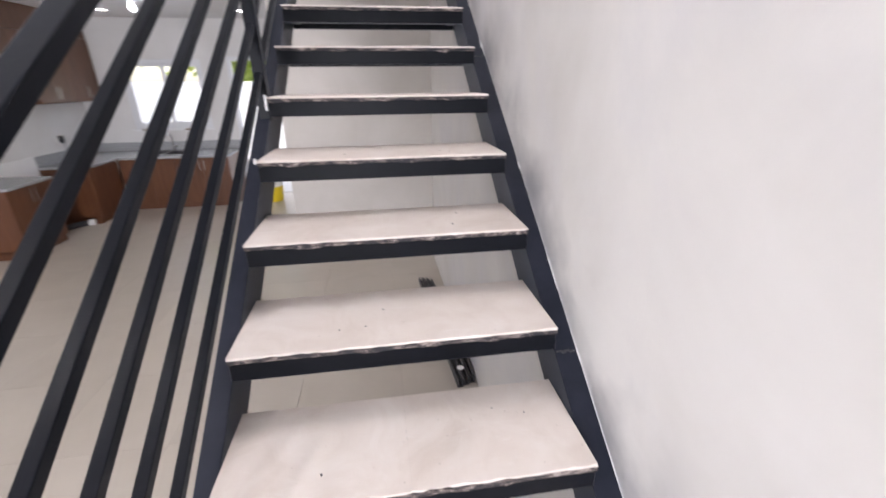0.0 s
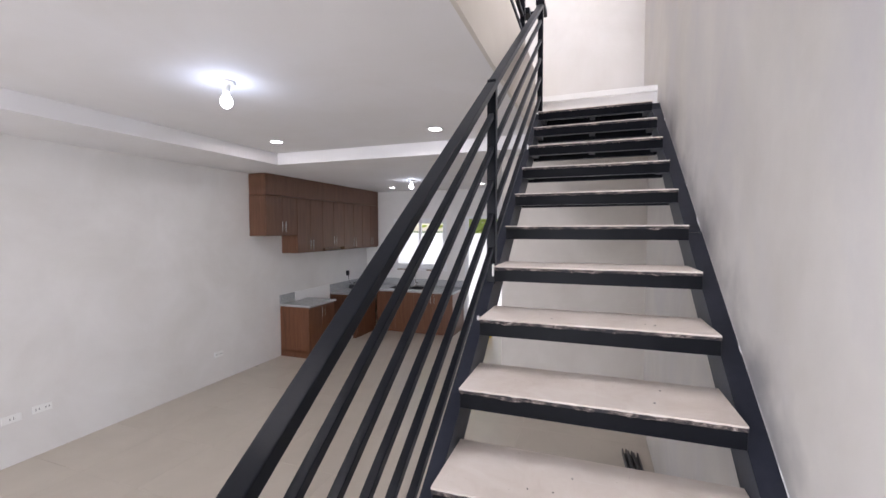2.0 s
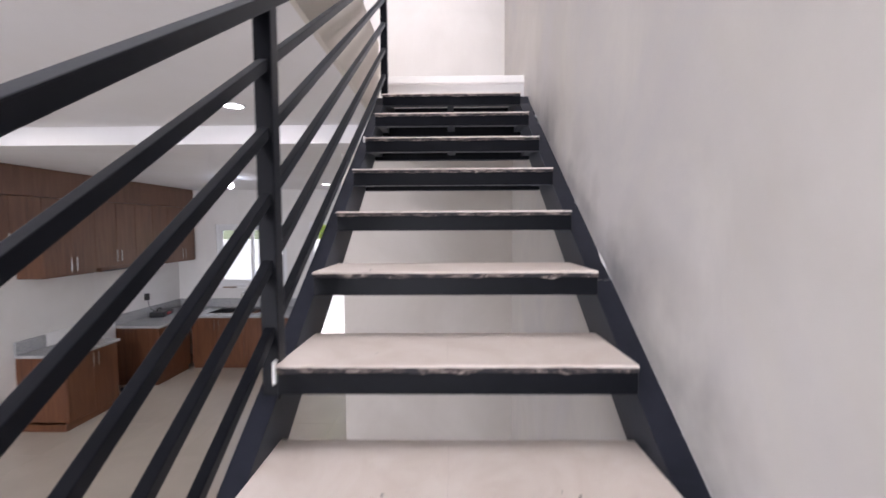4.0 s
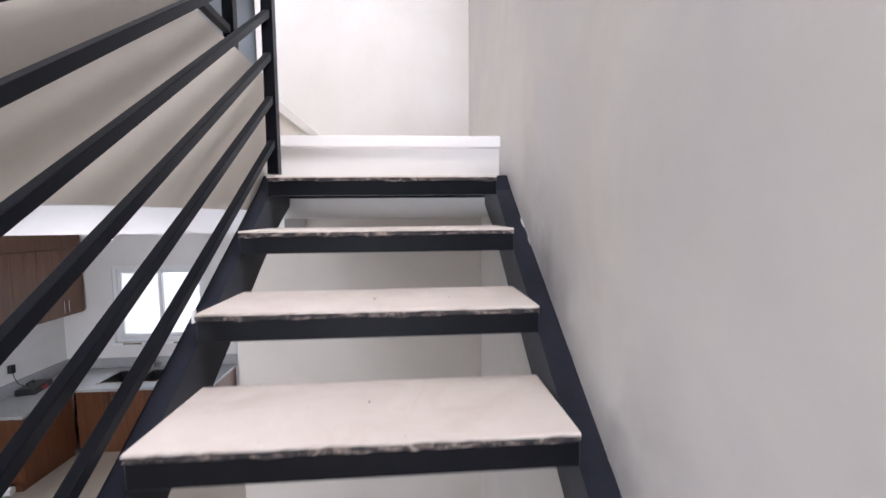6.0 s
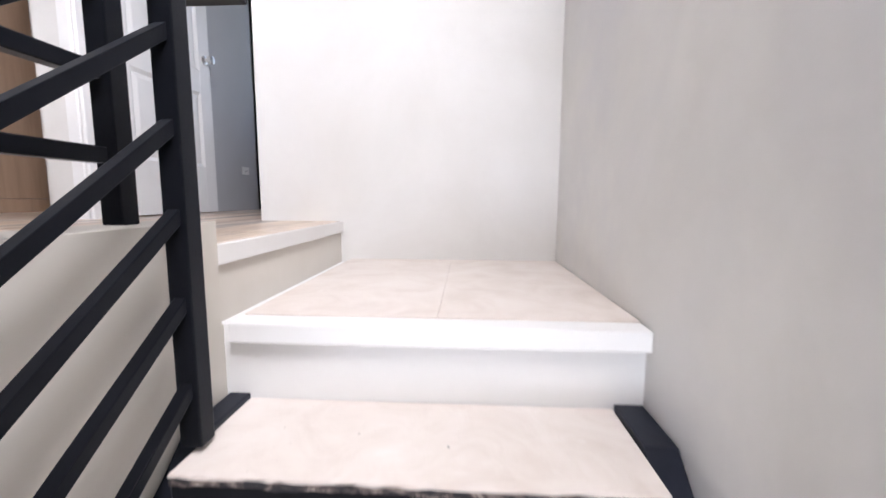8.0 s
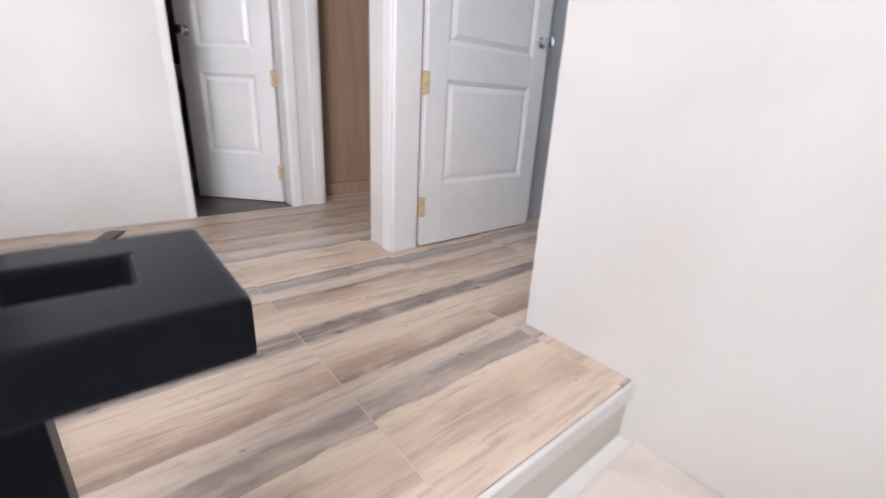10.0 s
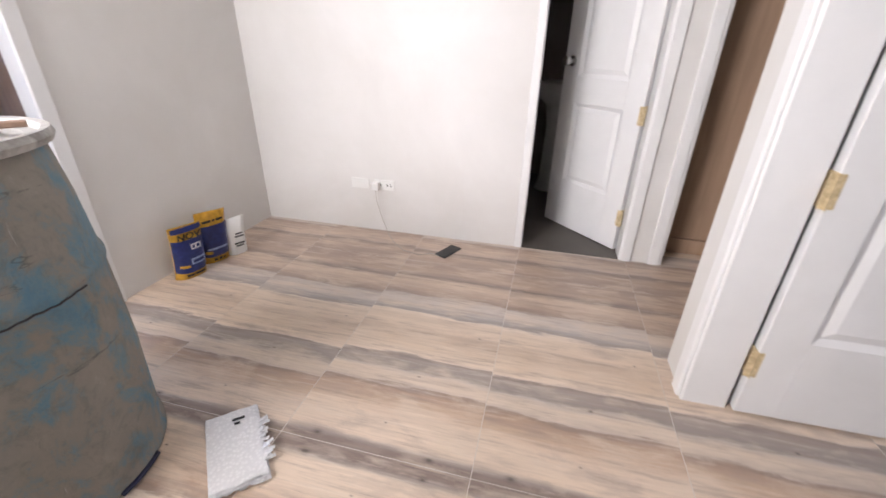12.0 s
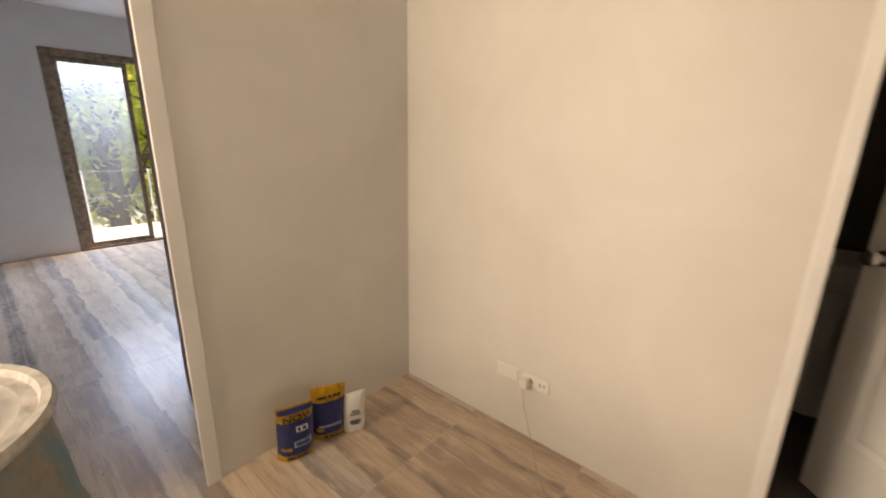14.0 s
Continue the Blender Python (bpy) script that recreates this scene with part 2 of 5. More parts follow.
def wood_tile_material():
    """Wood-look porcelain: one print of soft boards across each long tile, turned about in every other row."""
    m = mat("wood_look_tile", (0.5, 0.4, 0.3), 0.35)
    n = Nodes(m)
    ge = n.t.nodes.new("ShaderNodeNewGeometry")
    gs = n.t.nodes.new("ShaderNodeSeparateXYZ")
    n.link(ge.outputs["Position"], gs.inputs[0])

    def calc(op, *values):
        k = n.t.nodes.new("ShaderNodeMath")
        k.operation = op
        for i, v in enumerate(values):
            if isinstance(v, (int, float)):
                k.inputs[i].default_value = v
            else:
                n.link(v, k.inputs[i])
        return k.outputs[0]

    along = calc('SUBTRACT', TILE_X0, gs.outputs["X"])
    across = calc('MULTIPLY', calc('SUBTRACT', gs.outputs["Y"], TILE_Y0), 1 / TILE_Y)
    u = calc('PINGPONG', along, TILE_X)
    v = calc('MULTIPLY', calc('FRACT', across), TILE_Y)
    row, column = calc('FLOOR', calc('MULTIPLY', along, 1 / TILE_X)), calc('FLOOR', across)
    tile = calc('ADD', calc('MULTIPLY', row, 3.7), calc('MULTIPLY', column, 0.23))
    print_at = n.t.nodes.new("ShaderNodeCombineXYZ")
    for k, value in enumerate((u, v, tile)):
        n.link(value, print_at.inputs[k])

    def grain(x, y, scale, detail, rough, distortion):
        mp = n.t.nodes.new("ShaderNodeMapping")
        mp.inputs["Scale"].default_value = (x, y, 1)
        n.link(print_at.outputs[0], mp.inputs["Vector"])
        return n.noise(mp.outputs[0], scale, detail, rough, distortion)

    # the boards of the print, from one short side to the other
    boards = [(0.0, (0.20, 0.155, 0.135)), (0.024, (0.20, 0.155, 0.135)), (0.036, (0.30, 0.25, 0.22)), (0.052, (0.64, 0.52, 0.41)), (0.145, (0.62, 0.495, 0.385)),
              (0.185, (0.49, 0.36, 0.265)), (0.235, (0.385, 0.27, 0.195)), (0.256, (0.25, 0.185, 0.15)), (0.264, (0.54, 0.455, 0.38)), (0.31, (0.60, 0.50, 0.405)),
              (0.335, (0.46, 0.40, 0.355)), (0.348, (0.27, 0.235, 0.21)), (0.395, (0.34, 0.29, 0.26)), (0.416, (0.23, 0.19, 0.17)), (0.424, (0.68, 0.57, 0.46)),
              (0.47, (0.61, 0.485, 0.37)), (0.52, (0.55, 0.43, 0.325)), (0.57, (0.49, 0.38, 0.29)), (0.60, (0.62, 0.50, 0.39)), (0.665, (0.60, 0.49, 0.385)),
              (0.693, (0.68, 0.58, 0.48)), (0.702, (0.29, 0.26, 0.245)), (0.745, (0.38, 0.345, 0.325)), (0.775, (0.53, 0.475, 0.43)), (0.825, (0.50, 0.445, 0.40)),
              (0.842, (0.28, 0.21, 0.17)), (0.88, (0.42, 0.315, 0.245)), (0.95, (0.53, 0.42, 0.33)), (0.988, (0.47, 0.37, 0.29)), (1.004, (0.20, 0.16, 0.14)),
              (1.05, (0.43, 0.325, 0.25)), (1.15, (0.33, 0.25, 0.205))]
    wave = calc('MULTIPLY_ADD', grain(3.2, 3.4, 1.0, 1.5, 0.4, 0.0), 0.038, -0.019)
    ragged = calc('MULTIPLY_ADD', grain(30, 3.6, 1.3, 6, 0.68, 0.3), 0.075, -0.0375)
    slip = calc('MULTIPLY', calc('SINE', calc('MULTIPLY', column, 2.3)), 0.016)
    bent = calc('MULTIPLY', calc('ADD', calc('ADD', wave, slip), ragged), calc('MINIMUM', calc('MULTIPLY', u, 8.0), 1.0))
    at = calc('MULTIPLY', calc('ADD', u, bent), 1 / TILE_X)
    c = n.ramp(at, [(p / TILE_X, tuple(1.12 * x for x in k)) for p, k in boards])
    fade = grain(9.0, 3.4, 1.2, 5, 0.62, 0.3)
    c = n.mix(n.ramp(fade, [(0.49, (0, 0, 0)), (0.66, (0.62, 0.62, 0.62))]), c, (0.69, 0.57, 0.455))
    c = n.mix(n.ramp(fade, [(0.32, (0.5, 0.5, 0.5)), (0.47, (0, 0, 0))]), c, (0.36, 0.29, 0.25))
    streak = grain(34, 2.4, 1.4, 6, 0.68, 0.4)
    c = n.mix(n.ramp(streak, [(0.35, (0.5, 0.5, 0.5)), (0.47, (0, 0, 0))]), c, (0.31, 0.24, 0.20))
    c = n.mix(n.ramp(streak, [(0.54, (0, 0, 0)), (0.70, (0.42, 0.42, 0.42))]), c, (0.80, 0.69, 0.57))
    fine = grain(110, 4.0, 1.5, 6, 0.7, 0.4)
    c = n.mix(n.ramp(fine, [(0.34, (0.3, 0.3, 0.3)), (0.54, (0, 0, 0))]), c, (0.34, 0.27, 0.225))
    for ku, kv, size in ((0.034, 0.105, 0.017), (0.030, 0.455, 0.014), (0.120, 0.29, 0.006), (0.60, 0.50, 0.006), (0.335, 0.33, 0.007)):
        du, dv = calc('MULTIPLY', calc('SUBTRACT', u, ku), 1.5), calc('MULTIPLY', calc('SUBTRACT', v, kv), 0.8)
        away = calc('SQRT', calc('ADD', calc('MULTIPLY', du, du), calc('MULTIPLY', dv, dv)))
        away = calc('ADD', calc('MULTIPLY', away, 0.5 / size), calc('MULTIPLY_ADD', streak, 0.8, -0.4))
        c = n.mix(n.ramp(away, [(0.12, (0.85, 0.85, 0.85)), (0.30, (0.35, 0.35, 0.35)), (0.62, (0, 0, 0))]), c, (0.10, 0.08, 0.072))
    n.colour(c)
    n.rough(fine, 0.24, 0.40)
    n.bump(fine, 0.06, 0.002)
    return m


WOODTILE = wood_tile_material()


def wood(name, lo, mid, hi, rough=0.4, axis=2):
    m = mat(name, mid, rough)
    n = Nodes(m)
    s = [16, 16, 16]
    s[axis] = 1.1
    v = n.coords(tuple(s), random_shift=3.0)
    a = n.noise(v, 1.5, 6, 0.62, 0.8)
    f = n.noise(n.coords(tuple(x * 5 for x in s), random_shift=9.0), 1.6, 4, 0.7)
    c = n.ramp(a, [(0.28, lo), (0.5, mid), (0.75, hi)])
    n.colour(n.mix(n.ramp(f, [(0.4, (0.22, 0.22, 0.22)), (0.6, (0, 0, 0))]), c, lo))
    n.rough(a, rough - 0.06, rough + 0.1)
    n.bump(f, 0.05, 0.002)
    return m


CABINET = wood("walnut_laminate", (0.085, 0.038, 0.021), (0.135, 0.062, 0.034), (0.18, 0.088, 0.05), 0.4)
CABINET_LOW = wood("warm_walnut_laminate", (0.085, 0.030, 0.013), (0.135, 0.051, 0.022), (0.18, 0.076, 0.035), 0.38)
BROWN = wood("brown_closet_laminate", (0.30, 0.20, 0.135), (0.37, 0.25, 0.17), (0.42, 0.29, 0.20), 0.5)
JAMB = wood("bare_brown_jamb", (0.17, 0.105, 0.07), (0.235, 0.15, 0.105), (0.29, 0.19, 0.135), 0.6)


def stone_material():
    m = mat("grey_granite", (0.4, 0.4, 0.4), 0.25)
    n = Nodes(m)
    v = n.world_coords()
    a = n.noise(v, 120, 3, 0.7)
    b = n.noise(v, 9, 4, 0.6)
    c = n.ramp(a, [(0.3, (0.22, 0.225, 0.23)), (0.6, (0.44, 0.45, 0.455))])
    n.colour(n.mix(n.ramp(b, [(0.4, (0, 0, 0)), (0.8, (0.3, 0.3, 0.3))]), c, (0.5, 0.5, 0.5)))
    return m


STONE = stone_material()
CHROME = mat("brushed_chrome", (0.72, 0.71, 0.69), 0.22, 1.0)
BRASS = paint("tarnished_brass", (0.72, 0.60, 0.38), 0.35, 0.25, (0.95, 0.85, 0.7), 60, 0.1)
SINK = mat("dark_steel_sink", (0.12, 0.12, 0.125), 0.3, 0.8)
BLACK = mat("black_plastic", (0.014, 0.014, 0.016), 0.35)
INK = mat("blackish_navy_plastic", (0.012, 0.016, 0.05), 0.4)
GREYSTEEL = paint("scuffed_grey_steel", (0.045, 0.045, 0.048), 0.4, 0.4, (1, 1, 1), 9, 0.2)
RUBBER = mat("dark_grey_rubber", (0.05, 0.05, 0.055), 0.7)
PLASTIC = mat("white_plastic", (0.8, 0.8, 0.78), 0.35)
CERAMIC = mat("white_ceramic", (0.78, 0.78, 0.77), 0.12)
YELLOW = paint("yellow_bag_print", (0.58, 0.33, 0.035), 0.36, 0.3, (1, 0.9, 0.7), 30, 0.3)
NAVY = paint("navy_bag_print", (0.016, 0.03, 0.15), 0.30, 0.3, (0.7, 0.8, 1), 40, 0.4)
PALEBLUE = paint("pale_blue_bag_print", (0.35, 0.45, 0.68), 0.4, 0.2, (0.9, 0.95, 1), 40, 0.3)
YELLOW_PAIL = mat("yellow_pail_plastic", (0.78, 0.58, 0.02), 0.4)


def drum_material():
    m = mat("blue_drum_with_cement_dust", (0.2, 0.3, 0.34), 0.7)
    n = Nodes(m)
    v = n.coords((1, 1, 0.8))
    big = n.noise(v, 5.2, 9, 0.72, 0.4)
    c = n.ramp(big, [(0.36, (0.075, 0.185, 0.28)), (0.45, (0.125, 0.215, 0.27)), (0.495, (0.18, 0.215, 0.225)), (0.54, (0.235, 0.215, 0.19)), (0.64, (0.26, 0.235, 0.205)), (0.80, (0.38, 0.355, 0.32))])
    fine = n.noise(v, 26, 6, 0.75, 0.6)
    c = n.mix(n.ramp(fine, [(0.34, (0.4, 0.4, 0.4)), (0.5, (0, 0, 0))]), c, (0.11, 0.115, 0.11))
    runs = n.noise(n.coords((30, 30, 3.0)), 0.9, 4, 0.7, 0.5)
    c = n.mix(n.ramp(runs, [(0.68, (0, 0, 0)), (0.76, (0.8, 0.8, 0.8))]), c, (0.58, 0.58, 0.56))
    dabs = n.noise(n.coords((5, 5, 3.2)), 1.6, 3, 0.6, 0.9)
    c = n.mix(n.ramp(dabs, [(0.70, (0, 0, 0)), (0.73, (0.75, 0.75, 0.75))]), c, (0.62, 0.62, 0.60))
    scratch = n.noise(n.coords((2, 2, 14)), 1.0, 4, 0.6, 0.8)
    c = n.mix(n.ramp(scratch, [(0.63, (0, 0, 0)), (0.64, (0.6, 0.6, 0.6)), (0.65, (0, 0, 0))]), c, (0.05, 0.055, 0.06))
    n.colour(c)
    n.rough(fine, 0.55, 0.85)
    n.bump(fine, 0.4, 0.006)
    return m


DRUM = drum_material()
RIM = paint("dirty_drum_rim", (0.47, 0.46, 0.44), 0.45, 0.4, (1, 0.97, 0.93), 18, 0.4)
LID = paint("dusty_white_lid", (0.68, 0.67, 0.65), 0.55, 0.16, (1, 0.98, 0.95), 14, 0.4)


def glow(name, color, strength):
    m = mat(name)
    b = m.node_tree.nodes["Principled BSDF"]
    b.inputs["Emission Color"].default_value = (*color, 1)
    b.inputs["Emission Strength"].default_value = strength
    return m


LED = glow("led_panel", (1.0, 0.98, 0.96), 13)
BULB = glow("led_bulb", (0.93, 0.97, 1.0), 7)


def glass_material(name="window_glass", rough=0.0, tint=(1, 1, 1)):
    m = mat(name, tint, rough)
    b = m.node_tree.nodes["Principled BSDF"]
    b.inputs["Transmission Weight"].default_value = 1.0
    b.inputs["IOR"].default_value = 1.1
    return m


GLASS = glass_material()


def dusty_glass():
    m = glass_material("dusty_glass")
    n = Nodes(m)
    tr = n.t.nodes.new("ShaderNodeBsdfTranslucent")
    tr.inputs["Color"].default_value = (0.9, 0.92, 0.95, 1)
    v = n.world_coords()
    f = n.add("ShaderNodeMapRange", **{"To Min": 0.025, "To Max": 0.075})
    n.link(n.noise(v, 2.2, 5, 0.6), f.inputs["Value"])
    mx = n.t.nodes.new("ShaderNodeMixShader")
    n.link(f.outputs[0], mx.inputs[0])
    n.link(n.b.outputs[0], mx.inputs[1])
    n.link(tr.outputs[0], mx.inputs[2])
    n.link(mx.outputs[0], n.t.nodes["Material Output"].inputs["Surface"])
    return m


DUSTY = dusty_glass()


def wrap_material():
    m = mat("bubble_wrap", (0.66, 0.66, 0.66), 0.22)
    n = Nodes(m)
    vo = n.add("ShaderNodeTexVoronoi", Scale=95.0)
    n.link(n.coords(), vo.inputs["Vector"])
    n.colour(n.ramp(vo.outputs["Distance"], [(0.1, (0.76, 0.76, 0.76)), (0.6, (0.66, 0.66, 0.665))]))
    n.bump(vo.outputs["Distance"], 0.16, 0.003)
    return m


WRAP = wrap_material()


def leaf_material(name, lo, hi):
    m = mat(name, hi, 0.5)
    n = Nodes(m)
    ge = n.t.nodes.new("ShaderNodeNewGeometry")
    n.colour(n.ramp(ge.outputs["Random Per Island"], [(0, lo), (0.6, hi), (1, tuple(min(1, c * 1.7) for c in hi))]))
    tr = n.t.nodes.new("ShaderNodeBsdfTranslucent")
    tr.inputs["Color"].default_value = (0.86, 0.90, 0.30, 1)
    mx = n.add("ShaderNodeMixShader", Fac=0.55)
    out = n.t.nodes["Material Output"]
    n.link(n.b.outputs[0], mx.inputs[1])
    n.link(tr.outputs[0], mx.inputs[2])
    n.link(mx.outputs[0], out.inputs["Surface"])
    return m


LEAF = leaf_material("tree_leaf", (0.11, 0.17, 0.04), (0.34, 0.44, 0.10))
BARK = wood("bark", (0.06, 0.045, 0.03), (0.12, 0.09, 0.065), (0.2, 0.16, 0.12), 0.9)
TAPE = paint("brown_paper_tape", (0.30, 0.225, 0.155), 0.6, 0.45, (0.8, 0.75, 0.7), 16, 0.3)
ALU = mat("white_aluminium", (0.76, 0.77, 0.78), 0.35)
GRASS = paint("garden_soil_and_grass", (0.11, 0.14, 0.06), 0.9, 0.4, (1, 0.8, 0.6), 2, 0.5)

# ---- building helpers ----


def bx(bm, x0, x1, y0, y1, z0, z1):
    v = [bm.verts.new(p) for p in ((x0, y0, z0), (x1, y0, z0), (x1, y1, z0), (x0, y1, z0), (x0, y0, z1), (x1, y0, z1), (x1, y1, z1), (x0, y1, z1))]
    for f in ((0, 3, 2, 1), (4, 5, 6, 7), (0, 1, 5, 4), (1, 2, 6, 5), (2, 3, 7, 6), (3, 0, 4, 7)):
        bm.faces.new([v[i] for i in f])
    return v


def bevel(bm, width, segments=2):
    bmesh.ops.bevel(bm, geom=list(bm.edges), offset=width, segments=segments, profile=0.6, affect='EDGES', clamp_overlap=True)
    return bm


def box(x0, x1, y0, y1, z0, z1, r=0.0, seg=2):
    bm = bmesh.new()
    bx(bm, x0, x1, y0, y1, z0, z1)
    return bevel(bm, r, seg) if r else bm


def boxes(*rows):
    bm = bmesh.new()
    for row in rows:
        bx(bm, *row)
    return bm


def beam(bm, a, b, w, h, up=(0, 0, 1)):
    """A bar of section w by h from a to b."""
    a, b = Vector(a), Vector(b)
    d = (b - a).normalized()
    side = d.cross(Vector(up)).normalized()
    top = side.cross(d)
    v = [bm.verts.new(p + side * s * w / 2 + top * t * h / 2) for p in (a, b) for s, t in ((-1, -1), (1, -1), (1, 1), (-1, 1))]
    for f in ((0, 1, 2, 3), (7, 6, 5, 4), (0, 4, 5, 1), (1, 5, 6, 2), (2, 6, 7, 3), (3, 7, 4, 0)):
        bm.faces.new([v[i] for i in f])
    return bm


def lathe(profile, segments=40):
    """A turned shape from rows of (radius, height)."""
    bm = bmesh.new()
    rings = []
    for r, z in profile:
        rings.append([bm.verts.new((r * math.cos(2 * math.pi * i / segments), r * math.sin(2 * math.pi * i / segments), z)) for i in range(segments)])
    for a, b in zip(rings, rings[1:]):
        for i in range(segments):
            j = (i + 1) % segments
            bm.faces.new((a[i], a[j], b[j], b[i]))
    bm.faces.new(list(reversed(rings[0])))
    bm.faces.new(rings[-1])
    return bm


def tube(points, radius, segments=8):
    bm = bmesh.new()
    pts = [Vector(p) for p in points]
    rings = []
    for i, p in enumerate(pts):
        d = (pts[min(i + 1, len(pts) - 1)] - pts[max(i - 1, 0)]).normalized()
        u = d.cross(Vector((0.31, 0.17, 0.93))).normalized()
        w = d.cross(u)
        rings.append([bm.verts.new(p + (u * math.cos(2 * math.pi * k / segments) + w * math.sin(2 * math.pi * k / segments)) * radius) for k in range(segments)])
    for a, b in zip(rings, rings[1:]):
        for k in range(segments):
            j = (k + 1) % segments
            bm.faces.new((a[k], a[j], b[j], b[k]))
    bm.faces.new(list(reversed(rings[0])))
    bm.faces.new(rings[-1])
    return bm


def mesh_of(name, bm, material, smooth=False):
    bmesh.ops.recalc_face_normals(bm, faces=list(bm.faces))
    me = bpy.data.meshes.new(name)
    bm.to_mesh(me)
    bm.free()
    me.materials.append(material)
    if smooth:
        me.shade_smooth()
        me.set_sharp_from_angle(angle=radians(38))
    return me


def part(name, bm, material, parent=None, label="", smooth=False, place=None):
    ob = new(name, mesh_of(name, bm, material, smooth))
    if parent is not None:
        ob.parent = parent
    if place is not None:
        ob.matrix_basis = place
    if label:
        ob["label"] = label
    return ob


def thing(name, label, category, place=None, group="", kind=""):
    ob = new(name)
    ob.empty_display_size = 0.1
    if place is not None:
        ob.matrix_basis = place
    return tagged(ob, label, category, group, kind)


def structure(name, bm, material, label, category="wall"):
    return tagged(part(name, bm, material), label, category, kind="structure")


# ---- structure: ground floor ----
T = 0.12
structure("floor_ground", box(XL - T, XR + T, YF - T, YB + T, Z0 - 0.16, Z0 - 0.012), GROUT, "concrete ground floor slab under beige tiles", "floor")
structure("wall_left", box(XL - T, XL, YF, YB, Z0 - 0.01, 2.6), WALL, "off-white skimmed living room wall with sockets")
# the gap from y 1.9 to 3.4 is added for the stairwell fill lamp
structure("wall_stair", boxes((XR, XR + T, YF, 8.0, Z0 - 0.01, 4.25), (XR, XR + T, YF, 1.9, 4.25, 5.25), (XR, XR + T, 3.4, 8.0, 4.25, 5.25), (XR, XR + T, YF, 8.0, 5.25, ZC)), WALL_RAW, "smudged grey-white plaster wall beside the stair")
# out of view; the wide opening is assumed, to go with its lamp
structure("wall_front", boxes((XL - T, -2.5, YF - T, YF, Z0 - 0.01, 2.6), (0.5, XR + T, YF - T, YF, Z0 - 0.01, 2.6), (-2.5, 0.5, YF - T, YF, 2.1, 2.6)), WALL, "unseen plain white front wall with an assumed wide entrance")
structure("wall_back", boxes((XL - T, -3.18, YB, YB + T, Z0 - 0.01, 2.6), (-3.18, -2.09, YB, YB + T, Z0 - 0.01, 0.88), (-3.18, -2.09, YB, YB + T, 1.83, 2.6),
                             (-2.09, -1.74, YB, YB + T, Z0 - 0.01, 2.6), (-1.74, -0.94, YB, YB + T, 1.86, 2.6), (-0.94, XR + T, YB, YB + T, Z0 - 0.01, 2.6)),
          WALL, "white kitchen wall with window and back door")
structure("wall_understair", boxes((-0.44, XR, 4.41, 4.53, Z0 - 0.01, 2.41), (-0.44, -0.32, 4.53, YB, Z0 - 0.01, ZK)), SHADED_WALL, "beige-white partition wall below the stair landing")
structure("ceiling_bulkhead", boxes((XL, -2.90, YF, 4.04, ZK, ZT), (XL, XS, 4.04, YB, ZK, ZT)), CEIL, "white dropped ceiling bulkhead with a straight step", "ceiling")
structure("ceiling_living", boxes((XL - T, XS - 0.02, YF - T, YB + T, ZT, 2.62), (XS - 0.02, XR, YF - T, 0.4, ZT, 2.62), (XS - 0.02, XR, 4.53, YB + T, ZK, 2.62)), CEIL, "plain white living room ceiling", "ceiling")
structure("slab_upper", boxes((XL - T, XS - 0.03, YF - T, YLE, 2.62, ZU - 0.0007), (XO - 2.4, XS - 0.03, YLE, 8.0, 2.62, ZU - 0.0007), (XS - 0.03, XR, YF - T, 0.38, 2.62, ZU - 0.0007), (XS - 0.03, XR, 4.95, 8.0, 2.62, ZU - 0.0007)),
          PALE_GROUT, "concrete upper floor slab", "floor")
structure("stairwell_fascia", boxes((XS - 0.02, XS, 0.4, 3.935, 2.445, 2.93), (-0.20, XS, 0.4, 3.935, 2.93, 2.970), (-0.20, -0.18, 0.4, 3.935, ZU - 0.01, 2.93), (XS, XR, 0.38, 0.4, 2.445, 2.968), (XS - 0.02, XS, 3.935, 3.944, 2.41, 2.735)),
          FASCIA, "beige painted slab edge and low kerb along the stairwell", "slab edge")

# landing
structure("landing_slab", box(XS - 0.02, XR, YL + 0.035, YW, 2.41, 2.735), WHITE, "white painted concrete stair landing", "landing")
structure("landing_nosing", box(-0.03, XR - 0.002, YL, YL + 0.07, 2.702, 2.749, 0.006), WHITE, "white painted landing nosing", "trim")
structure("step_riser", box(XS - 0.03, XS - 0.014, 3.935, YW, 2.735, 2.872), FASCIA, "pale painted riser of the top step", "trim")
structure("step_nosing", box(XS - 0.014, XS, 3.936, YW, 2.870, ZU - 0.001, 0.003), WALL, "off-white painted nosing of the top step", "trim")

# ---- structure: upper floor ----
DH = ZU + 2.06
DX = -1.200                              # edge of the front room doorway
ZB = ZU - 0.011
structure("wall_landing", boxes((-0.438, XR, YW, YW + T, 2.735, ZC), (-1.25, -0.438, YW, YW + T, DH, ZC), (-1.438, -1.25, YW, YW + T, ZB, ZC)),
          WALL, "clean white wall behind the landing with a doorway")
structure("wall_corridor", box(-1.438, -1.348, YW + T, 7.5, ZB, ZC), WALL, "white corridor wall")
structure("wall_bedroom_left", box(-1.348, -1.338, YW + T, 7.5, ZB, ZC), GREYWALL, "grey painted bedroom wall with a socket")
structure("wall_sockets", boxes((XO - T, XO, YLE - 0.1, 4.222, ZB, ZC), (XO - T, XO, 4.222, 4.815, DH, ZC), (XO - T, XO, 4.815, 5.0, ZB, ZC), (XO - T, XO, 5.0, 5.78, DH, ZC), (XO - T, XO, 5.78, 6.6, ZB, ZC)),
          WALL, "cream-white upper hall wall with sockets")
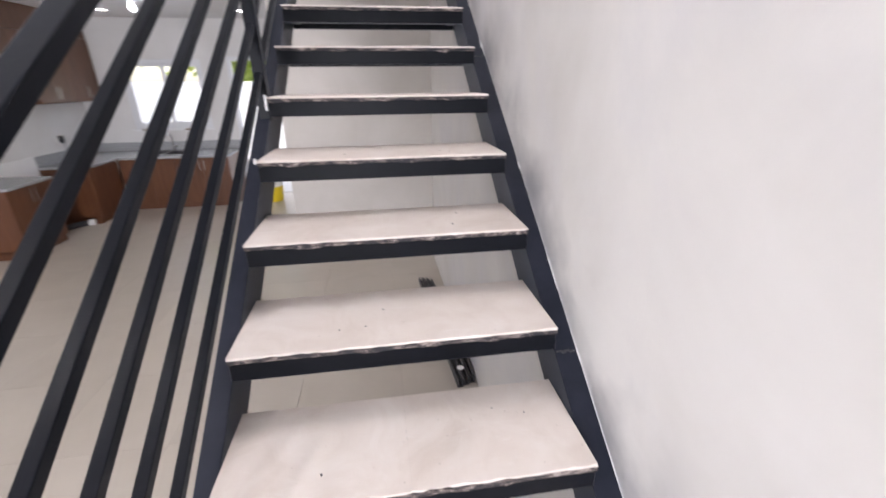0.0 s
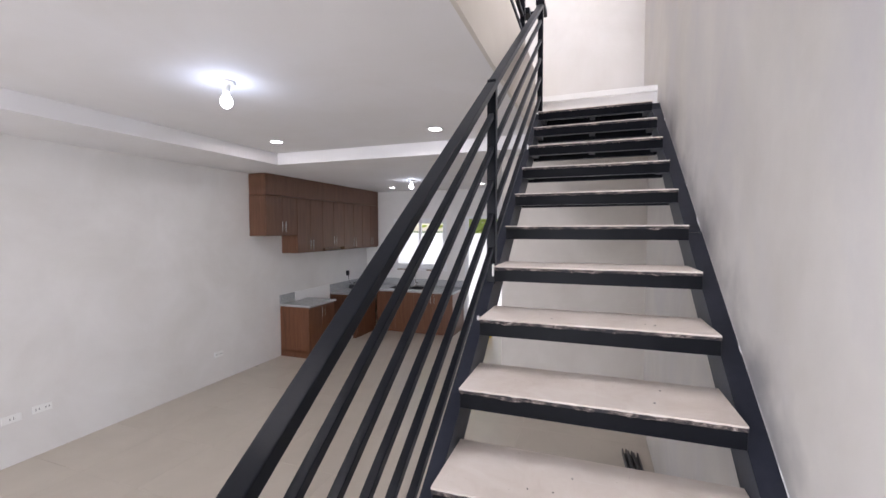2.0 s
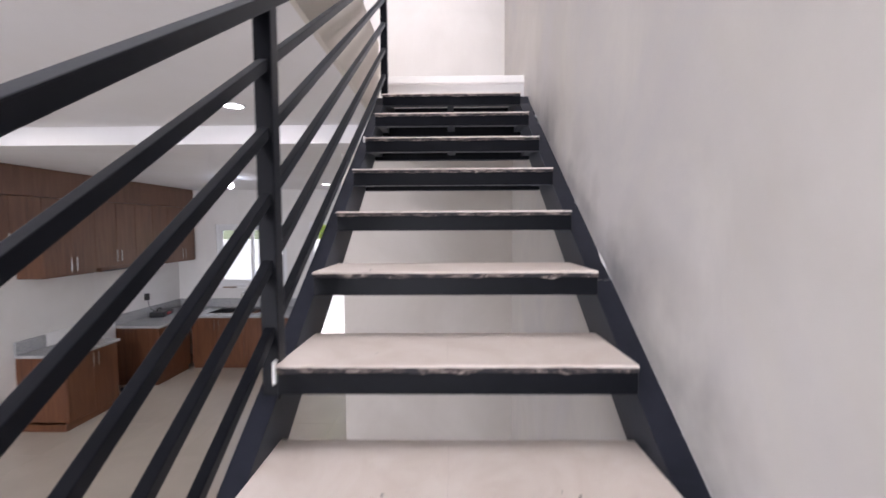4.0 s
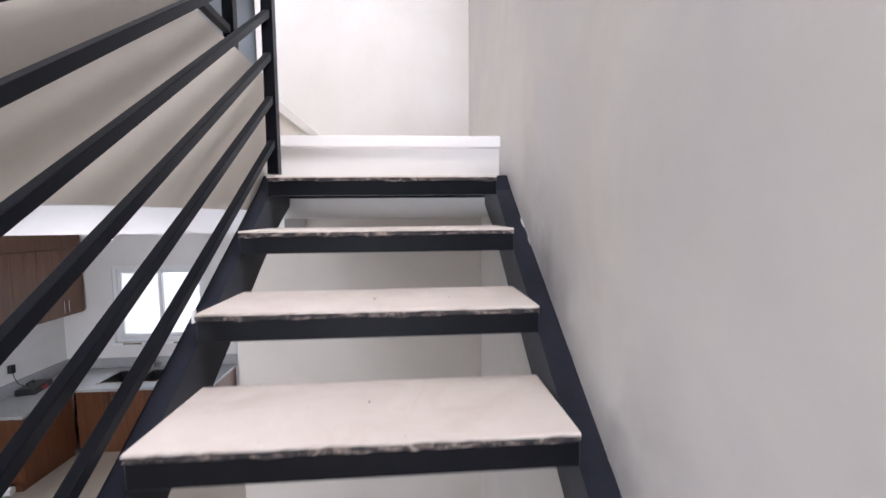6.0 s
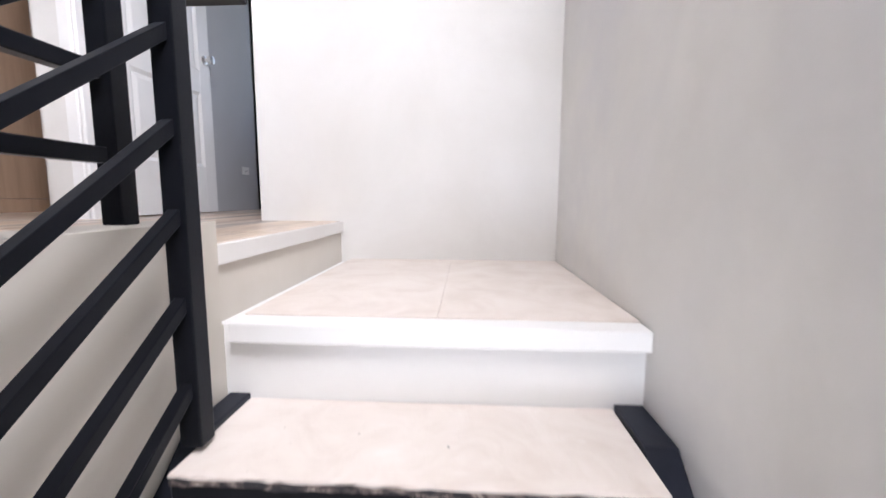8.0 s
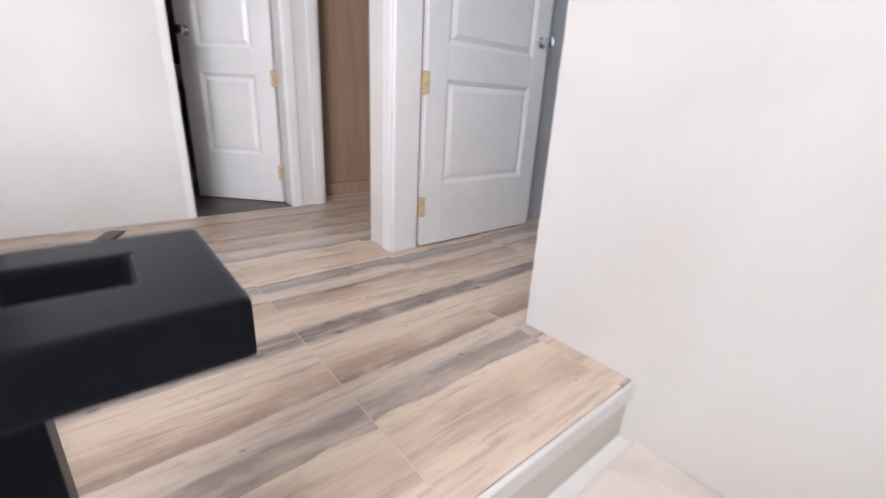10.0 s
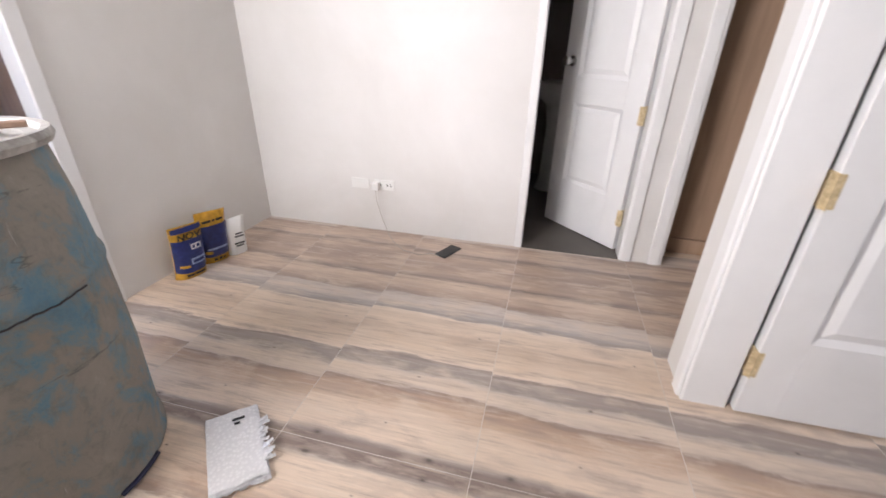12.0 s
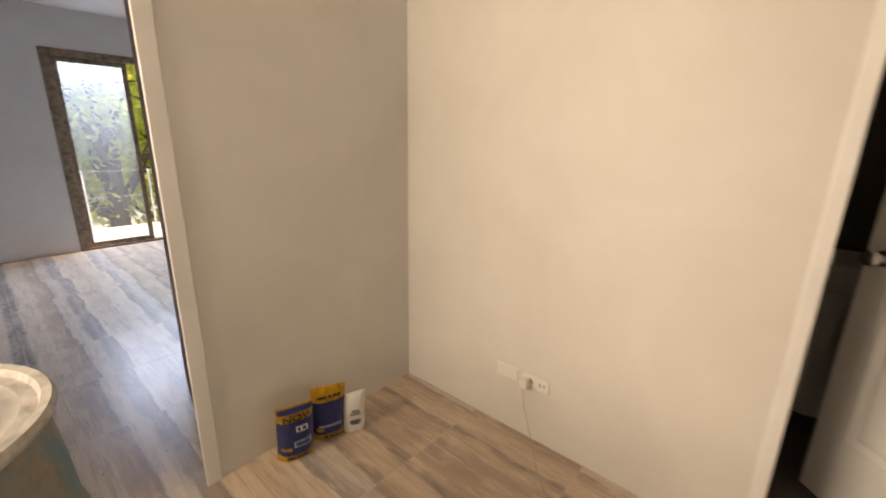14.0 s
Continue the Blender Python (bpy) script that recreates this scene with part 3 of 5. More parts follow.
structure("wall_frontroom", boxes((XO, DX, YLE - 0.1, YLE, ZB, ZC), (DX, -0.37, YLE - 0.1, YLE, DH, ZC), (-0.37, -0.25, YLE - 0.1, YLE, ZB, ZC)),
          WALL, "off-white hall wall beside the front room doorway")
structure("wall_corridor_end", box(XO - T, -1.338, 6.6, 6.7, ZB, ZC), GREYWALL, "grey wall at the end of the corridor")
# out of view; its opening is added
structure("wall_bedroom_back", boxes((-1.338, -1.0, 7.5, 7.6, ZB, ZC), (-1.0, -0.2, 7.5, 7.6, ZB, 3.8), (-1.0, -0.2, 7.5, 7.6, 5.0, ZC), (-0.2, XR, 7.5, 7.6, ZB, ZC)), GREYWALL, "unseen grey bedroom back wall with an added opening")
structure("wall_bedroom_side", box(-0.33, -0.23, YW + T, 7.5, ZB, ZC), GREYWALL, "grey bedroom side wall with a socket")
structure("wall_closet_room", boxes((-4.0, -3.9, 5.0, 6.7, ZB, ZC), (-4.0, XO - T, 6.6, 6.7, ZB, ZC)), GREYWALL, "grey wall of the closet room")
structure("wall_bathroom", boxes((-4.0, -3.9, 3.6, 4.86, ZB, ZC), (-4.0, XO - T, 4.86, 5.0, ZB, ZC), (-4.0, XO - T, 3.5, 3.6, ZB, ZC)), DARKWALL, "dark tiled bathroom walls")
structure("floor_bathroom", box(-3.9, XO - 0.001, 3.6, 4.86, ZU - 0.03, ZU + 0.001), BATH_TILE, "dark grey tiled bathroom floor", "floor")
structure("wall_balcony", boxes((XL - T, -3.05, FRY - T, FRY, ZB, ZC), (-3.05, -1.45, FRY - T, FRY, 5.10, ZC), (-1.45, XR, FRY - T, FRY, ZB, ZC)), WALL, "grey-white front room wall with balcony door")
structure("wall_frontroom_left", box(XL - T, XL, FRY, YLE, ZB, ZC), WALL, "grey-white front room side wall")
structure("wall_frontroom_inner", box(XL, XO - T, YLE - 0.1, YLE, ZB, ZC), WALL, "front room inner wall")
structure("wall_stair_front", boxes((-0.37, -0.25, FRY, 2.5, ZB, ZC), (-0.25, XR, -2.0, -1.88, ZB, ZC)), WALL, "plain wall closing the stairwell")
structure("ceiling_upper", box(-4.0, XR + T, FRY - T, 8.0, ZC, ZC + 0.12), CEIL, "plain white upper ceiling", "ceiling")

# ---- staircase ----
SL = R / G


def tile_board(w, d, seed, h=0.006, jag=0.005):
    """A tile with a slightly chipped front edge, its top at z = 0."""
    rnd = random.Random(seed)
    bm = bmesh.new()
    n = 22
    rows = []
    for z, extra in ((0.0, 0.0), (-h, 0.0)):
        front = [bm.verts.new((w * i / n, (rnd.random() ** 3) * jag + extra, z)) for i in range(n + 1)]
        back = [bm.verts.new((w * i / n, d, z)) for i in range(n + 1)]
        rows.append((front, back))
    (f0, b0), (f1, b1) = rows
    for i in range(n):
        bm.faces.new((f0[i], f0[i + 1], b0[i + 1], b0[i]))
        bm.faces.new((f1[i + 1], f1[i], b1[i], b1[i + 1]))
        bm.faces.new((f1[i], f1[i + 1], f0[i + 1], f0[i]))
        bm.faces.new((b0[i], b0[i + 1], b1[i + 1], b1[i]))
    bm.faces.new((f1[0], f0[0], b0[0], b1[0]))
    bm.faces.new((f0[n], f1[n], b1[n], b0[n]))
    return bm


def ragged_strip(w, seed):
    """The broken mortar bed that shows between tile and steel."""
    bm = bmesh.new()
    n = 90
    top, low = [], []
    for i in range(n + 1):
        x = w * i / n
        k = noise.noise((x * 14, seed * 3.1, 0.0)) + 0.6 * noise.noise((x * 47, seed * 1.7, 4.0))
        y = -0.0035 + 0.0012 * noise.noise((x * 60, seed, 9.0))
        z = -0.0160 - 0.007 * max(0.0, k)
        top.append((bm.verts.new((x, y, -0.0058)), bm.verts.new((x, 0.03, -0.0058))))
        low.append((bm.verts.new((x, y + 0.0006, z)), bm.verts.new((x, 0.03, z))))
    for i in range(n):
        bm.faces.new((low[i][0], low[i + 1][0], top[i + 1][0], top[i][0]))
        bm.faces.new((top[i][0], top[i + 1][0], top[i + 1][1], top[i][1]))
        bm.faces.new((low[i][1], low[i + 1][1], low[i + 1][0], low[i][0]))
    return bm


stair = thing("staircase", "open-riser stair of black steel with raw beige tile treads", "staircase")
TD = 0.288
frame_me = mesh_of("tread_frame", bevel(boxes((0, TW, 0, 0.04, -0.068, -0.016), (0.0, TW, TD - 0.04, TD, -0.068, -0.016), (0.001, 0.04, 0.04, TD - 0.04, -0.05, -0.0165), (TW - 0.04, TW - 0.001, 0.04, TD - 0.04, -0.05, -0.0165), (0.385, 0.425, 0.04, TD - 0.04, -0.045, -0.0165)), 0.002, 1), STEEL)
for k in range(0, 15):
    fr = new("tread_frame", frame_me)
    fr.parent = stair
    fr.matrix_basis = pose(0, k * G, k * R)
    cut = 0.40 + 0.03 * math.sin(k * 2.3)
    depth = TD - 0.004 if k < 14 else YL + 0.035 - 14 * G
    ta = part("tread_tile", tile_board(cut + 0.0018, depth, 10 + k), TREAD, fr, "stained beige tile with a chipped edge", place=pose(-0.002, -0.003, 0))
    tb = part("tread_tile", tile_board(TW - cut, depth, 70 + k), TREAD, fr, "stained beige tile with a chipped edge", place=pose(cut, -0.003, 0.0006))
    part("mortar_edge", ragged_strip(TW, 200 + k), EDGE, fr, "ragged mortar line")
for x0, x1 in ((-0.052, -0.003), (TW + 0.003, XR - 0.002)):
    bm = bmesh.new()
    y1 = YL + 0.033
    prof = [(-0.02, Z0), (-0.02, SL * -0.02 - 0.085), (3.72, SL * 3.72 - 0.085), (3.78, 14 * R + 0.012), (y1, 14 * R + 0.012), (y1, 14 * R - 0.10), (3.75, SL * 3.75 - 0.25), (0.095, Z0)]
    a = [bm.verts.new((x0, y, z)) for y, z in prof]
    b = [bm.verts.new((x1, y, z)) for y, z in prof]
    n = len(prof)
    bm.faces.new(a)
    bm.faces.new(list(reversed(b)))
    for i in range(n):
        j = (i + 1) % n
        bm.faces.new((a[j], a[i], b[i], b[j]))
    # the lighter steel carries the sheen of the beam's top in its colour
    part("stringer", bevel(bm, 0.004, 2), BEAM_STEEL, stair, "sloping black steel side beam, colour lightened for its sheen")
for k, h in ((8, 0.055), (7, 0.018), (12, 0.03)):
    part("weld_plate", box(-0.012, -0.0035, k * G + 0.002, k * G + 0.014, k * R + 0.008 - h, k * R + 0.008, 0.002, 1), TRIM, stair, "white-primed weld plate")

rnd = random.Random(57)
bm = bmesh.new()
ys = [0.02 + 3.68 * i / 260 for i in range(261)]
edge = []
for y in ys:
    k = noise.noise((y * 5.0, 2.0, 0.0)) + 0.7 * noise.noise((y * 21.0, 5.0, 0.0))
    w = 0.0003 + 0.0055 * max(0.0, k - 0.12)
    z = SL * y - 0.085
    edge.append([bm.verts.new(q) for q in ((XR - 0.0022, y, z - 0.001), (XR - 0.0022 - w, y, z + 0.0006), (XR - 0.0012, y, z + 0.001 + w * 1.6), (XR - 0.0004, y, z - 0.001))])
for p, q in zip(edge, edge[1:]):
    for i in range(4):
        bm.faces.new((p[i], p[(i + 1) % 4], q[(i + 1) % 4], q[i]))
part("caulk_line", bm, TRIM, stair, "ragged white caulk between beam and wall", smooth=True)
for k in (5, 9):
    y = k * G + rnd.uniform(0.0, 0.12)
    bm = bmesh.new()
    for i in range(7):
        d = 0.045 * i / 6
        beam(bm, (TW + 0.006 + d, y + 0.004 * math.sin(i * 2.1), SL * y - 0.0855), (TW + 0.016 + d, y + 0.004 * math.cos(i * 1.7), SL * y - 0.0838), 0.007, 0.003)
    part("weld_seam", bevel(bm, 0.001, 1), GREYSTEEL, stair, "rough grey weld seam")

rnd = random.Random(31)
chip_me = mesh_of("chip", bevel(box(-0.006, 0.006, -0.0035, 0.0035, 0, 0.0012), 0.001, 1), RUBBER)
for fr in [c for c in stair.children if c.name.startswith("tread_frame")]:
    for _ in range(rnd.choice((1, 2, 3))):
        ch = new("chip", chip_me)
        ch.parent = fr
        ch["label"] = "small dark nick in the tile"
        s = rnd.uniform(0.25, 0.62)
        ch.matrix_basis = pose(rnd.uniform(0.08, TW - 0.08), rnd.uniform(0.03, 0.20), 0.0004, 0, 0, rnd.uniform(0, 180)) @ Matrix.Diagonal((s, s, 1, 1))

# ---- railings ----
rail = thing("stair_railing", "black steel stair railing with five sloping bars", "railing")
Y0, YN = -0.05, 3.742


def rx(y):
    return -0.02 + 0.014 * (y - 2.13)


def run(c, w, h, r, k):
    """A sloping bar, c above the pitch line at the middle post, k steeper than the pitch."""
    z = [SL * y + c + k * (y - 2.13) for y in (Y0, YN)]
    return bevel(beam(bmesh.new(), (rx(Y0), Y0, z[0]), (rx(YN), YN, z[1]), w, h), r, 2)


part("handrail", run(0.794, 0.043, 0.028, 0.003, 0.006), STEEL, rail)
for c in (0.660, 0.511, 0.365, 0.214, 0.060):
    part("bar", run(c, 0.022, 0.022, 0.002, 0.0145), STEEL, rail)
for y in (0.05, 2.13, YN):
    w = 0.020
    part("post", box(rx(y) - w, rx(y) + w, y - w, y + w, SL * y - 0.11 if y < 3 else 2.575, SL * y + 0.81 if y < 3 else 3.43, 0.003), STEEL, rail)
bm = bmesh.new()
foot = [bm.verts.new((x, y, 3.417)) for x, y in ((0.033, YN - 0.03), (0.033, 3.946), (-0.150, 3.946), (-0.150, 3.812), (-0.097, 3.812), (-0.097, 3.889), (-0.034, 3.889), (-0.034, YN - 0.03))]
up = bmesh.ops.extrude_face_region(bm, geom=[bm.faces.new(foot)])
bmesh.ops.translate(bm, verts=[v for v in up["geom"] if isinstance(v, bmesh.types.BMVert)], vec=(0, 0, 0.045))
part("rail_return", bevel(bm, 0.005, 2), STEEL, rail, "welded U-shaped return of the handrail")

guard = thing("landing_railing", "black steel guard rail standing on the stairwell kerb", "railing")
GX = -0.150
part("top_rail", box(GX - 0.026, GX + 0.026, 0.45, 3.815, 3.80, 3.84, 0.004), STEEL, guard)
for z in (3.094, 3.236, 3.378, 3.52, 3.662):
    part("bar", box(GX - 0.013, GX + 0.014, 0.45, 3.76, z - 0.014, z + 0.014, 0.002, 1), STEEL, guard)
for y in (0.475, 2.15, 3.79):
    part("post", box(GX - 0.02, GX + 0.02, y - 0.02, y + 0.02, 2.970, 3.80, 0.003), STEEL, guard)

# ---- doors ----


def door_leaf(name, w, h, label, hinge_z):
    """A two-panel door, hinged at x = 0, that lies along +x, 4 cm thick, with panels on both faces."""
    d = thing(name, label, "door")
    t = 0.036
    st, bot, lock, top = 0.115, 0.30, 0.14, 0.13
    zl = 0.765
    part("stile", box(0, st, -t / 2, t / 2, 0.008, h, 0.0015, 1), TRIM, d)
    part("stile", box(w - st, w, -t / 2, t / 2, 0.008, h, 0.0015, 1), TRIM, d)
    part("rail", box(st, w - st, -t / 2, t / 2, 0.008, bot, 0.001, 1), TRIM, d)
    part("rail", box(st, w - st, -t / 2, t / 2, zl, zl + lock, 0.001, 1), TRIM, d)
    part("rail", box(st, w - st, -t / 2, t / 2, h - top, h, 0.001, 1), TRIM, d)
    for z0, z1 in ((bot, zl), (zl + lock, h - top)):
        bm = bmesh.new()
        bx(bm, st - 0.004, w - st + 0.004, -0.005, 0.005, z0 - 0.004, z1 + 0.004)
        for s in (-1, 1):
            # sloped moulding and raised field
            o = [(st, z0), (w - st, z0), (w - st, z1), (st, z1)]
            i1 = [(st + 0.020, z0 + 0.020), (w - st - 0.020, z0 + 0.020), (w - st - 0.020, z1 - 0.020), (st + 0.020, z1 - 0.020)]
            i2 = [(st + 0.045, z0 + 0.045), (w - st - 0.045, z0 + 0.045), (w - st - 0.045, z1 - 0.045), (st + 0.045, z1 - 0.045)]
            a = [bm.verts.new((x, s * (t / 2 - 0.001), z)) for x, z in o]
            b = [bm.verts.new((x, s * 0.0065, z)) for x, z in i1]
            c = [bm.verts.new((x, s * (t / 2 - 0.003), z)) for x, z in i2]
            for k in range(4):
                j = (k + 1) % 4
                bm.faces.new((a[k], a[j], b[j], b[k]))
                bm.faces.new((b[k], b[j], c[j], c[k]))
            bm.faces.new(c)
        part("panel", bm, TRIM, d)
    for z in hinge_z:
        hb = bmesh.new()
        bx(hb, -0.020, 0.016, -t / 2 - 0.003, -t / 2 - 0.0005, z - 0.045, z + 0.045)
        bx(hb, -0.020, 0.016, t / 2 + 0.0005, t / 2 + 0.003, z - 0.045, z + 0.045)
        bx(hb, -0.006, -0.0005, -t / 2 - 0.007, t / 2 + 0.003, z - 0.047, z + 0.047)
        part("hinge", hb, BRASS, d, "stained brass hinge")
    for s in (-1, 1):
        kn = lathe([(0.028, 0.0), (0.028, 0.006), (0.012, 0.010), (0.011, 0.03), (0.024, 0.036), (0.028, 0.047), (0.024, 0.060), (0.010, 0.064)], 20)
        part("knob", kn, CHROME, d, "steel door knob", smooth=True, place=pose(w - 0.06, s * t / 2, 0.985, -90 * s, 0, 0))
    return d


hall_door = door_leaf("panel_door", 0.80, 2.04, "white two-panel door standing open into the bedroom", (0.2, 0.745, 1.85))
hall_door.matrix_basis = pose(-1.236, 5.03, ZU, 0, 0, 90.5)
bath_door = door_leaf("panel_door", 0.575, 2.04, "white two-panel door half open into the dark bathroom", (0.2, 0.75, 1.85))
ang = math.degrees(math.atan2(4.426 - 4.79, -2.761 + 2.385))
bath_door.matrix_basis = pose(-2.385, 4.79, ZU, 0, 0, ang)


def casing(name, rows, label):
    bm = bmesh.new()
    for r in rows:
        bx(bm, *r)
    return structure(name, bevel(bm, 0.004, 1), TRIM, label, "door frame")


# bedroom doorway: casing on the hinge side, jamb and stop
casing("door_frame_1", [(-1.310, -1.25, YW - 0.014, YW, ZU - 0.01, DH + 0.06), (-1.25, -0.442, YW - 0.014, YW, DH, DH + 0.06), (-1.25, -1.232, YW - 0.004, YW + T + 0.012, ZU - 0.01, DH)], "white painted door casing and jamb")
# bathroom doorway
casing("door_frame_2", [(XO, XO + 0.013, 4.805, 4.86, ZU - 0.01, DH + 0.06), (XO - T, XO + 0.004, 4.797, 4.815, ZU - 0.01, DH), (XO - T, XO + 0.003, 4.222, 4.264, ZU - 0.01, DH), (XO, XO + 0.013, 4.20, 4.86, DH + 0.062, DH + 0.12)], "white painted bathroom door casing")
# closet room doorway
cas3 = casing("door_frame_3", [(XO, XO + 0.014, 4.945, 5.002, ZU - 0.01, DH + 0.06), (XO - T, XO + 0.006, 5.0, 5.018, ZU - 0.01, DH), (XO - T, XO + 0.006, 5.762, 5.78, ZU - 0.01, DH), (XO, XO + 0.014, 5.78, 5.84, ZU - 0.01, DH + 0.06)], "white painted closet room door casing")
part("strike_plate", box(XO - 0.05, XO - 0.01, 5.0185, 5.022, ZU + 0.93, ZU + 1.03, 0.001, 1), CHROME, cas3, "steel strike plate")
# front room doorway
casing("door_frame_4", [(DX - 0.002, DX + 0.056, YLE, YLE + 0.013, ZU - 0.01, DH + 0.06), (-0.37, -0.31, YLE, YLE + 0.013, ZU - 0.01, DH + 0.06), (DX + 0.056, -0.37, YLE, YLE + 0.013, DH, DH + 0.06), (DX - 0.002, DX + 0.038, YLE - 0.03, YLE - 0.001, ZU - 0.01, DH)], "white painted front room door casing")
structure("door_jamb_bare", boxes((DX, DX + 0.02, YLE - 0.115, YLE - 0.031, ZU - 0.01, DH)), TRIM, "white painted door jamb", "door frame")

brown_door = thing("wooden_door", "plain brown wooden door swung open into the front room", "door", pose(DX - 0.010, 2.472, ZU, 0, 0, math.degrees(math.atan2(-0.978, -0.21))))
part("leaf", box(0, 0.78, -0.018, 0.018, 0.008, 2.04, 0.002, 1), JAMB, brown_door)
for z in (0.25, 1.05, 1.8):
    part("hinge", box(-0.02, 0.012, 0.0185, 0.022, z - 0.045, z + 0.045, 0.001, 1), BRASS, brown_door, "brass hinge")

# ---- kitchen ----


def handle(parent, x, y, z0, z1):
    bm = bmesh.new()
    beam(bm, (x + 0.025, y, z0), (x + 0.025, y, z1), 0.010, 0.010, (0, 1, 0))
    for z in (z0 + 0.015, z1 - 0.015):
        beam(bm, (x, y, z), (x + 0.025, y, z), 0.008, 0.008)
    part("handle", bevel(bm, 0.002, 1), CHROME, parent, "brushed steel bar handle")


XC = -3.484
units = [(4.478, 5.067, 1.545, "high-hung walnut wall cabinet above the empty fridge space"), (5.067, 5.65, 1.29, "walnut laminate wall cabinet with two doors"), (5.65, 6.242, 1.335, "short walnut wall cabinet above the cooker space"),
         (6.242, 6.829, 1.29, "walnut laminate wall cabinet with two doors"), (6.829, 7.42, 1.29, "walnut laminate wall cabinet beside the window wall")]
for y0, y1, zb, lab in units:
    u = thing("wall_cabinet", lab, "cabinet", group="kitchen wall cabinets")
    part("body", box(XL + 0.003, XC - 0.02, y0 + 0.001, y1 - 0.001, zb, 2.075, 0.001, 1), CABINET, u)
    ym = (y0 + y1) / 2
    for a, b, hy in ((y0 + 0.002, ym - 0.0015, ym - 0.032), (ym + 0.0015, y1 - 0.002, ym + 0.032)):
        dr = part("door", box(XC - 0.019, XC, a, b, zb + 0.012, 2.07, 0.0025, 1), CABINET, u)
        handle(dr, XC, hy, zb + 0.05, zb + 0.19)
fill = thing("cabinet_filler", "long walnut filler between wall cabinets and ceiling", "panel")
part("front_panel", box(XC - 0.022, XC - 0.004, 4.482, 7.42, 2.077, ZK - 0.002, 0.001, 1), CABINET, fill)
part("end_panel", box(XL + 0.004, XC - 0.023, 4.482, 4.50, 2.077, ZK - 0.002, 0.001, 1), CABINET, fill)
part("batten", box(XL + 0.004, XC - 0.023, 4.502, 7.42, 2.077, 2.10), CABINET, fill)
hood = thing("range_hood", "brown under-cabinet cooker hood", "hood")
part("body", box(XL + 0.01, XC - 0.03, 5.75, 6.17, 1.285, 1.333, 0.006), CABINET, hood)
part("lip", box(XC - 0.03, XC - 0.015, 5.76, 6.16, 1.287, 1.302, 0.002), RUBBER, hood)


def base_cabinet(label, x0, x1, y0, y1, facing, doors, ztop=0.535, hollow=False):
    """A floor cabinet; facing 'x' has its doors on the +x side, 'y' on the -y side."""
    u = thing("base_cabinet", label, "cabinet", group="kitchen base cabinets")
    part("plinth", box(x0, x1 - (0.03 if facing == 'x' else 0), y0 + (0.03 if facing == 'y' else 0), y1, Z0, Z0 + 0.09), CABINET_LOW, u)
    if hollow:
        part("body", boxes((x0, x1, y0 + 0.018, y1, Z0 + 0.07, 0.39), (x0, x0 + 0.016, y0 + 0.018, y1, 0.39, ztop), (x1 - 0.016, x1, y0 + 0.018, y1, 0.39, ztop), (x0 + 0.016, x1 - 0.016, y0 + 0.018, y0 + 0.034, 0.39, ztop)), CABINET_LOW, u)
    else:
        part("body", box(x0, x1 - (0.018 if facing == 'x' else 0), y0 + (0.018 if facing == 'y' else 0), y1, Z0 + 0.07, ztop, 0.001, 1), CABINET_LOW, u)
    lo, hi = (y0, y1) if facing == 'x' else (x0, x1)
    w = (hi - lo) / doors
    for i in range(doors):
        a, b = lo + i * w + 0.002, lo + (i + 1) * w - 0.002
        if facing == 'x':
            dr = part("door", box(x1 - 0.018, x1, a, b, Z0 + 0.08, ztop - 0.006, 0.002, 1), CABINET_LOW, u)
            hy = b - 0.03 if i % 2 == 0 else a + 0.03
            handle(dr, x1, hy, ztop - 0.17, ztop - 0.03)
        else:
            dr = part("door", box(a, b, y0, y0 + 0.018, Z0 + 0.08, ztop - 0.006, 0.002, 1), CABINET_LOW, u)
            hx = b - 0.03 if i % 2 == 0 else a + 0.03
            hb = bmesh.new()
            beam(hb, (hx, y0 - 0.025, ztop - 0.17), (hx, y0 - 0.025, ztop - 0.03), 0.01, 0.01, (0, 1, 0))
            for z in (ztop - 0.155, ztop - 0.045):
                beam(hb, (hx, y0, z), (hx, y0 - 0.025, z), 0.008, 0.008)
            part("handle", bevel(hb, 0.002, 1), CHROME, dr, "brushed steel bar handle")
    return u


base_cabinet("warm walnut base cabinet beside the fridge space", XL + 0.003, -3.27, 5.01, 5.62, 'x', 2)
base_cabinet("warm walnut corner base cabinet below the worktop", XL + 0.003, -3.215, 6.19, 6.80, 'x', 1)
base_cabinet("warm walnut sink base cabinet below the window", -3.19, -2.47, 6.80, YB - 0.003, 'y', 2, hollow=True)
base_cabinet("warm walnut end base cabinet beside the back door", -2.468, -1.76, 6.80, YB - 0.003, 'y', 2, hollow=True)


def slab(name, bm, label):
    w = thing(name, label, "worktop")
    part("top", bevel(bm, 0.004, 1), STONE, w)
    return w


w1 = slab("worktop", box(XL + 0.002, -3.24, 5.0, 5.63, 0.536, 0.566), "grey granite worktop on the short cabinet")
part("upstand", box(XL + 0.002, XL + 0.022, 5.0, 5.30, 0.567, 0.69, 0.002), STONE, w1)
w2 = thing("worktop", "grey granite corner worktop with a sunken sink", "worktop")
SX0, SX1, SY0, SY1 = -3.05, -2.33, 6.93, 7.30
part("top", boxes((XL + 0.002, -3.185, 6.18, YB - 0.003, 0.536, 0.566), (-3.185, -1.74, 6.77, SY0, 0.536, 0.566), (-3.185, SX0, SY0, SY1, 0.536, 0.566), (SX1, -1.74, SY0, SY1, 0.536, 0.566), (-3.185, -1.74, SY1, YB - 0.003, 0.536, 0.566)), STONE, w2)
part("upstand", box(XL + 0.002, XL + 0.022, 6.18, YB - 0.024, 0.567, 0.69, 0.002), STONE, w2)
